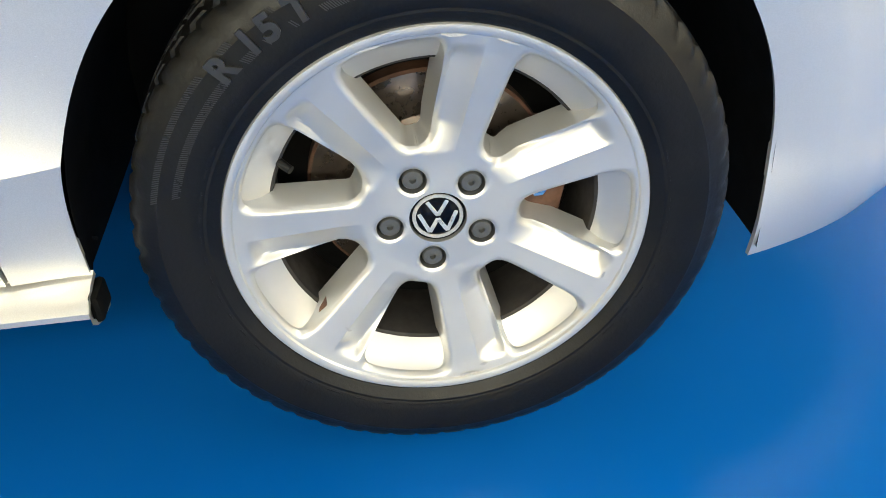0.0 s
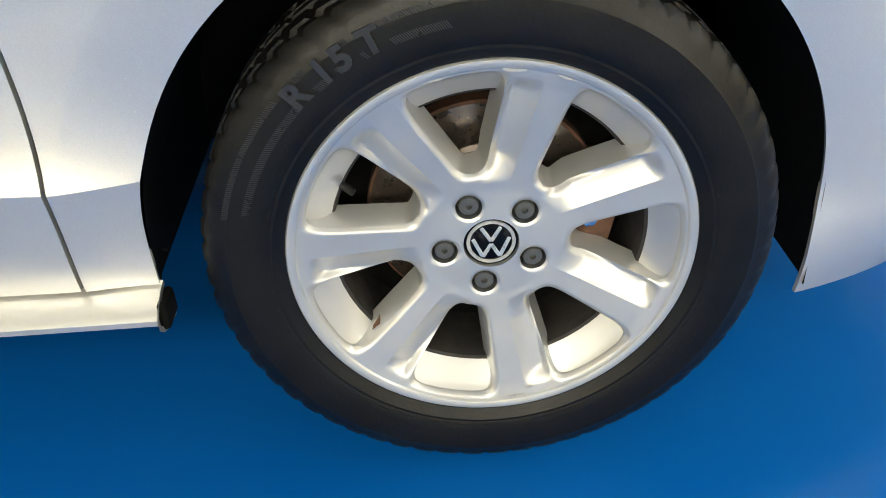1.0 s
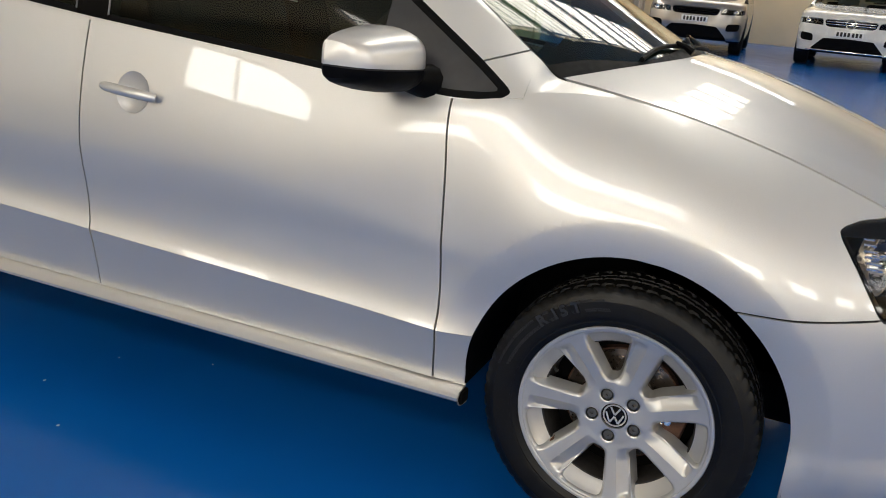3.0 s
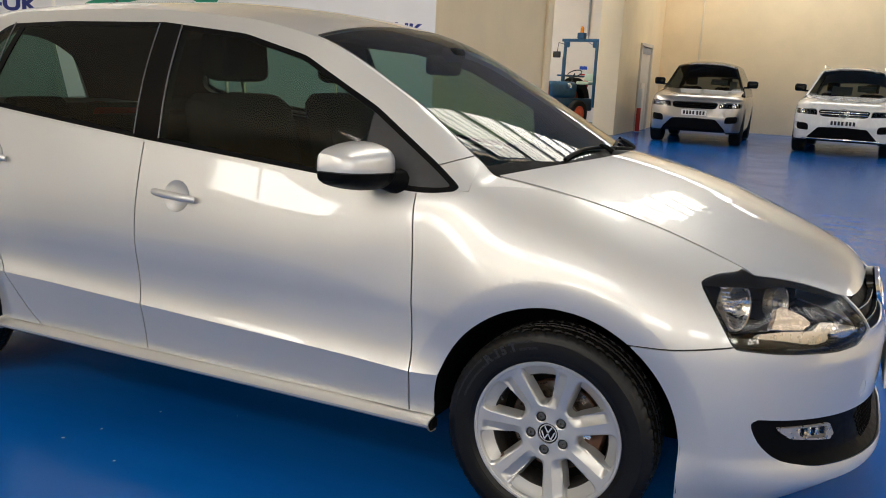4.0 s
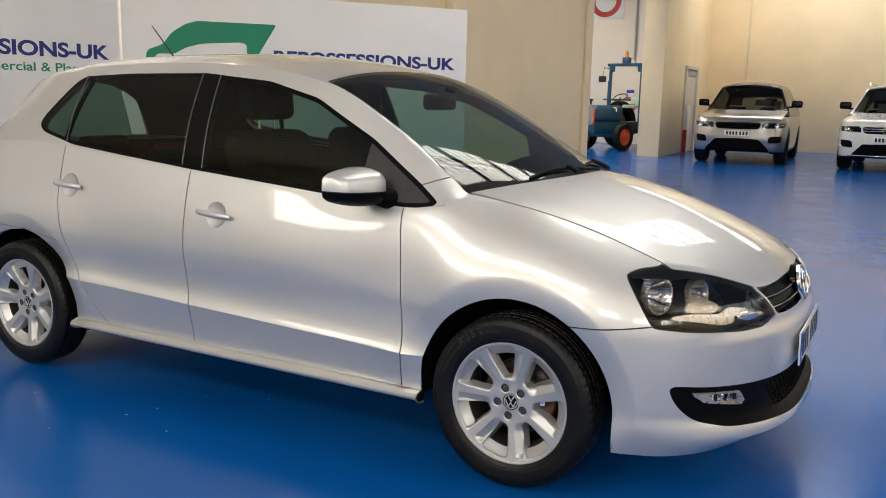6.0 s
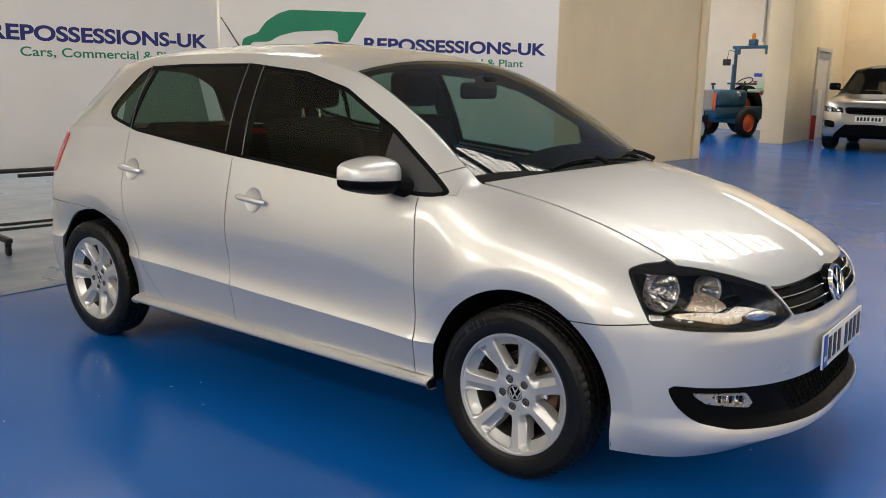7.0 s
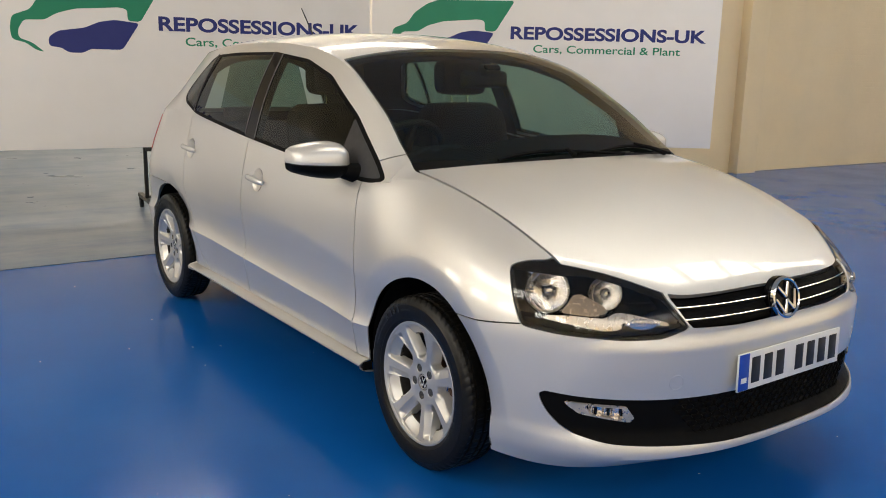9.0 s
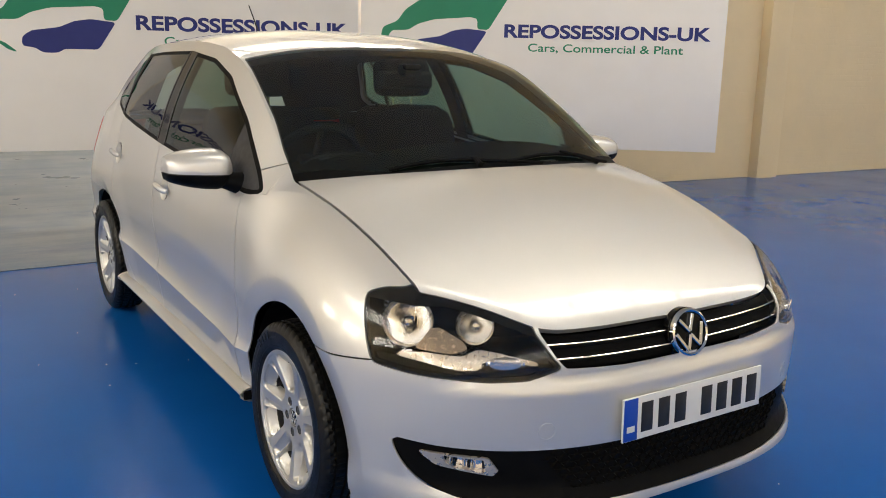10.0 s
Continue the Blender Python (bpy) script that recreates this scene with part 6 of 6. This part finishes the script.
    for nm, x, z, w, h, mat in (("price_card", 0.30, 1.36, 0.36, 0.17, CARDGREEN), ("paper_sheet", -0.18 if round_lamps else 0.62, 1.30, 0.40 if round_lamps else 0.16, 0.24, PAPER)):
        cd = part(nm, box_bm((w, 0.006, h), (0, 0, 0), 0.001), mat, top, "printed card behind the windscreen", pose(x, y + (z - 1.2) * 1.1 + 0.12, z, -42, 0, 0))
        if nm == "price_card":
            for q in (-1, 0, 1):
                part("card_bar", box_bm((0.26 - 0.04 * abs(q), 0.003, 0.026), (0, -0.005, q * 0.045), 0.0005), PAPER, cd)
    return top


suv("silver_suv", "warm silver luxury off-roader with a black roof, parked nose out", pose(-2.45, 16.3, 0, 0, 0, 3), SILVER2, GLOSSBLACK, 1.98, 1.84, False, False)
suv("white_suv", "white off-roader with roof rails, parked nose out", pose(0.48, 16.1, 0, 0, 0, -2), WHITEPAINT, WHITEPAINT, 1.94, 1.83, True, True)


# ---- tractor in the side bay ----
TBLUE = surface("worn blue tractor paint", (0.008, 0.06, 0.125), 0.45, 0, 0.3, 6, 120, 0.3, 0.001)
TORANGE = surface("orange wheel paint", (0.52, 0.075, 0.012), 0.5, 0, 0.2, 8, 120, 0.2)
AMBER = surface("amber beacon", (0.7, 0.22, 0.01), 0.2)


def tractor(at):
    """Forward is -y; the origin lies under the front axle."""
    top = empty("tractor", "old blue tractor with orange wheels and a roll frame", "tractor", at)
    for sx in (-1, 1):
        for cy, r, w, x in ((0.45, 0.37, 0.09, 0.60), (1.95, 0.66, 0.16, 0.66)):
            prof = [(r * 0.60, w * 0.8), (r * 0.75, w), (r * 0.92, w * 0.95), (r, w * 0.6)]
            vs, fs = lathe([(a, -h) for a, h in prof] + [(a, h) for a, h in reversed(prof)], 40, "x")
            wh = raw("wheel", vs, fs, TYREFAR, top, "black tractor tyre on an orange rim", pose(sx * x, cy, r))
            vs, fs = lathe([(r * 0.62, w * 0.75), (r * 0.55, w * 0.3), (r * 0.30, w * 0.45), (r * 0.14, w * 0.9), (0.0, w * 0.9)], 28, "x")
            raw("rim", [(q * sx, y, z) for q, y, z in vs], fs, TORANGE, wh)
    part("front_axle", box_bm((1.1, 0.10, 0.12), (0, 0.45, 0.40), 0.02), TBLUE, top)
    part("chassis", box_bm((0.36, 2.0, 0.34), (0, 0.75, 0.60), 0.05), TBLUE, top)
    bm = box_bm((0.50, 1.15, 0.44), (0, 0.33, 0.98), 0.10, 3)
    part("bonnet", bm, TBLUE, top)
    part("radiator_grille", box_bm((0.34, 0.03, 0.44), (0, -0.26, 0.90), 0.02), TORANGE, top, "orange-red grille")
    for sx in (-1, 1):
        vs, fs = lathe([(0.0, -0.03), (0.08, -0.02), (0.085, 0.02), (0.04, 0.08)], 20, "y")
        raw("headlamp", vs, fs, CHROME, top, "round chrome headlamp", pose(sx * 0.34, 0.35, 1.08))
        part("mudguard", box_bm((0.30, 0.95, 0.05), (sx * 0.66, 1.80, 1.36), 0.02, 2, None), TBLUE, top)
        part("roll_post", box_bm((0.07, 0.07, 1.75), (sx * 0.52, 1.25, 1.42), 0.012), TBLUE, top)
        part("post_bracket", box_bm((0.16, 0.05, 0.16), (sx * 0.46, 1.25, 2.20), 0.02, 1), TBLUE, top)
    part("roll_beam", box_bm((1.24, 0.08, 0.08), (0, 1.25, 2.31), 0.012), TBLUE, top)
    bea = part("beacon_box", box_bm((0.22, 0.14, 0.16), (0, 1.25, 2.43), 0.02), TBLUE, top)
    vs, fs = lathe([(0.05, 0.0), (0.05, 0.10), (0.03, 0.16), (0.0, 0.17)], 16, "z")
    raw("beacon", vs, fs, AMBER, bea, "amber beacon", pose(0, 1.25, 2.51))
    raw("exhaust", *tube([(-0.16, 0.75, 1.15), (-0.16, 0.75, 1.85)], 0.05, 12), TBLUE, top)
    raw("air_stack", *tube([(-0.16, -0.02, 1.18), (-0.16, -0.02, 1.32)], 0.03, 10), TBLUE, top)
    vs, fs = lathe([(0.0, 0.03), (0.06, 0.02), (0.065, -0.02), (0.03, -0.03)], 16, "z")
    raw("stack_cap", vs, fs, GASKET, top, at=pose(-0.16, -0.02, 1.34))
    raw("steering_wheel", *tube([(0.20 * math.cos(a), 1.05 + 0.16 * math.sin(a), 1.42 + 0.10 * math.sin(a)) for a in np.linspace(0, 2 * math.pi, 28)], 0.014, 8, False), GASKET, top)
    raw("steering_column", *tube([(0, 0.85, 1.1), (0, 1.05, 1.42)], 0.02, 8), GASKET, top)
    part("seat", box_bm((0.42, 0.40, 0.09), (0, 1.62, 1.18), 0.035, 3), CARDGREEN, top, "pale worn seat pad")
    part("seat_back", box_bm((0.42, 0.08, 0.20), (0, 1.84, 1.34), 0.03, 3), CARDGREEN, top)
    raw("mirror_stay", *tube([(-0.52, 1.22, 2.20), (-0.70, 1.18, 2.24), (-0.74, 1.18, 2.0)], 0.012, 6), GASKET, top)
    part("mirror", box_bm((0.26, 0.05, 0.17), (-0.74, 1.17, 1.92), 0.03, 2), GASKET, top, "black tractor mirror")
    return top


tractor(pose(-6.65, 19.14, 0, 0, 0, -19))


# ---- things along the walls ----
RED = surface("red paint", (0.42, 0.02, 0.015), 0.45)
GREYDOOR = surface("pale worn door paint", (0.62, 0.56, 0.46), 0.55, 0, 0.08, 2.5, 60, 0.2, 0.001)

door = empty("door_1", "pale worn service door in a timber lining", "door", pose(-4.60, 20.75, 0), kind="structure")
part("door_leaf", box_bm((0.05, 1.15, 2.14), (0.0, 0, 1.07), 0.006), GREYDOOR, door)
for y in (-0.62, 0.62):
    part("door_jamb", box_bm((0.10, 0.09, 2.20), (0.03, y, 1.10), 0.006), GREYDOOR, door)
part("door_head", box_bm((0.10, 1.33, 0.09), (0.03, 0, 2.245), 0.006), GREYDOOR, door)
part("door_louvre", box_bm((0.03, 1.10, 0.16), (0.03, 0, 2.10), 0.004), STEEL, door, "grey louvre above the door")
part("door_board", box_bm((0.05, 0.40, 1.25), (0.06, -0.20, 0.63), 0.008), WHITEWALL, door, "white board leaning on the door")

post = empty("hazard_post", "flat red and white marker board against the wall", "post", pose(-4.40, 19.75, 0))
part("red_board", box_bm((0.11, 0.035, 0.62), (0, 0, 0.31), 0.006), RED, post, "red lower half")
part("white_board", box_bm((0.11, 0.032, 0.50), (0, 0, 0.87), 0.006), PAPER, post, "white upper half")
part("foot", box_bm((0.16, 0.10, 0.02), (0, 0, 0.01), 0.004), STEEL, post)

sign = empty("wall_sign", "white sign board with a red ring on the end wall", "sign", pose(-8.0, 23.47, 3.85))
part("board", box_bm((1.2, 0.03, 1.2), (0, 0, 0.6), 0.01), PAPER, sign)
vs, fs = lathe([(0.34, 0.0), (0.34, -0.012), (0.50, -0.012), (0.50, 0.0)], 40, "y")
raw("ring", vs, fs, RED, sign, at=pose(0, -0.016, 0.55))
conduit = empty("conduit", "grey wall conduit with a junction lamp", "conduit", pose(-6.98, 23.44, 0))
raw("pipe", *tube([(0, 0, 2.6), (0, 0, 5.5)], 0.035, 8), STEEL, conduit)
raw("cable", *tube([(0, 0, 2.7), (0.05, 0, 2.4), (0.25, 0, 2.28), (0.45, 0, 2.3)], 0.012, 8), STEEL, conduit)
part("junction_box", box_bm((0.22, 0.10, 0.16), (0.55, -0.02, 2.3), 0.02), STEEL, conduit)
notice = empty("notice", "small safety notice with blue and red bars", "notice", pose(-7.05, 23.47, 1.35))
part("sheet", box_bm((0.28, 0.01, 0.36), (0, 0, 0.18), 0.003), PAPER, notice)
part("blue_bar", box_bm((0.24, 0.004, 0.10), (0, -0.006, 0.28), 0.001), BLUEP, notice)
part("red_bar", box_bm((0.24, 0.004, 0.05), (0, -0.006, 0.08), 0.001), RED, notice)
call = empty("fire_call_point", "red fire call point on the wall", "call point", pose(-6.95, 23.46, 1.05))
part("case", box_bm((0.16, 0.06, 0.2), (0, 0, 0.1), 0.02), RED, call)
darkdoor = empty("door_2", "dark doorway in the end wall", "door", pose(-6.05, 23.46, 0), kind="structure")
part("door_leaf", box_bm((0.9, 0.04, 2.1), (0, 0, 1.05), 0.006), DARK, darkdoor)
for x in (-0.5, 0.5):
    part("door_jamb", box_bm((0.08, 0.08, 2.16), (x, -0.01, 1.08), 0.006), STEEL, darkdoor)
raw_pipe = empty("wall_pipe", "thin painted pipe up the end wall", "pipe", pose(-3.62, 23.44, 0))
raw("pipe", *tube([(0, 0.02, 0.0), (0, 0.02, 5.55)], 0.02, 8), CREAM_SMOOTH, raw_pipe)

# small trailer standing past the wall end
trailer = empty("trailer", "small pale trailer with red lamps and a black spare wheel", "trailer", pose(-6.78, 16.30, 0))
PALE = surface("pale grey trailer paint", (0.52, 0.50, 0.46), 0.4, 0, 0.08, 4, 100, 0.1)
YELLOW = surface("yellow plate sheet", (0.72, 0.50, 0.04), 0.4, 0, 0.05, 10, 200, 0)
part("body", box_bm((1.66, 0.62, 0.50), (0, 0.36, 0.97), 0.06, 3), PALE, trailer)
part("bumper", box_bm((1.70, 0.14, 0.17), (0, 0.02, 0.68), 0.05, 3), PALE, trailer, "pale rounded tail bumper")
part("underframe", box_bm((1.50, 0.6, 0.12), (0, 0.36, 0.56), 0.02), DARK, trailer)
for sx in (-1, 1):
    part("tail_lamp", box_bm((0.24, 0.03, 0.10), (sx * 0.70, 0.045, 1.13), 0.012), REDLENS, trailer, "red tail lamp")
    vs, fs = lathe([(r, -h) for r, h in ((0.17, 0.06), (0.24, 0.085), (0.285, 0.07), (0.295, 0.04))] + [(r, h) for r, h in ((0.295, 0.04), (0.285, 0.07), (0.24, 0.085), (0.17, 0.06))], 36, "x", closed=True)
    wh = raw("wheel", vs, fs, TYREFAR, trailer, "black road wheel", pose(sx * 0.66, 0.40, 0.295))
    vs, fs = lathe([(0.18, 0.05), (0.15, 0.03), (0.05, 0.045), (0.0, 0.045)], 24, "x")
    raw("rim", [(sx * x, y, z) for x, y, z in vs], fs, RIM, wh)
plate = part("number_plate", box_bm((0.30, 0.012, 0.13), (0.66, 0.045, 0.91), 0.003), YELLOW, trailer, "yellow number plate")
for k in range(5):
    part("plate_bar", box_bm((0.034, 0.004, 0.075), (0.56 + 0.05 * k, 0.037, 0.91), 0.001), INK, plate)
prof = [(0.20, 0.07), (0.26, 0.10), (0.32, 0.095), (0.345, 0.06)]
vs, fs = lathe([(r, -h) for r, h in prof] + [(r, h) for r, h in reversed(prof)], 44, "y", closed=True)
spare = raw("spare_wheel", vs, fs, TYREFAR, trailer, "black spare wheel on the tail", pose(0.25, -0.10, 0.93) @ Matrix.Diagonal((1.2, 1, 1.2, 1)))
vs, fs = lathe([(0.21, -0.05), (0.19, -0.02), (0.08, -0.03), (0.0, -0.03)], 28, "y")
raw("rim", vs, fs, DARK, spare)

# specks and scuffs on the floor
SPECK = surface("pale floor debris", (0.45, 0.50, 0.55), 0.7)
rng = random.Random(4)
vs, fs = [], []
spots = [(-1.572, -1.015), (-1.522, -0.901), (-1.308, -1.055)] + [(rng.uniform(-3.2, 3.0), rng.uniform(-3.2, 1.5)) for _ in range(70)]
for x, y in spots:
    r, k = rng.uniform(0.0015, 0.006), len(vs)
    for a in range(5):
        t = a * 1.2566 + rng.random()
        vs.append((x + r * math.cos(t) * rng.uniform(0.5, 1.3), y + r * math.sin(t) * rng.uniform(0.5, 1.3), 0.0012))
    vs.append((x, y, 0.003))
    fs += [(k + a, k + (a + 1) % 5, k + 5) for a in range(5)]
tagged(raw("floor_debris", vs, fs, SPECK), "small pale specks of dirt on the blue floor", "debris", kind="stuff")
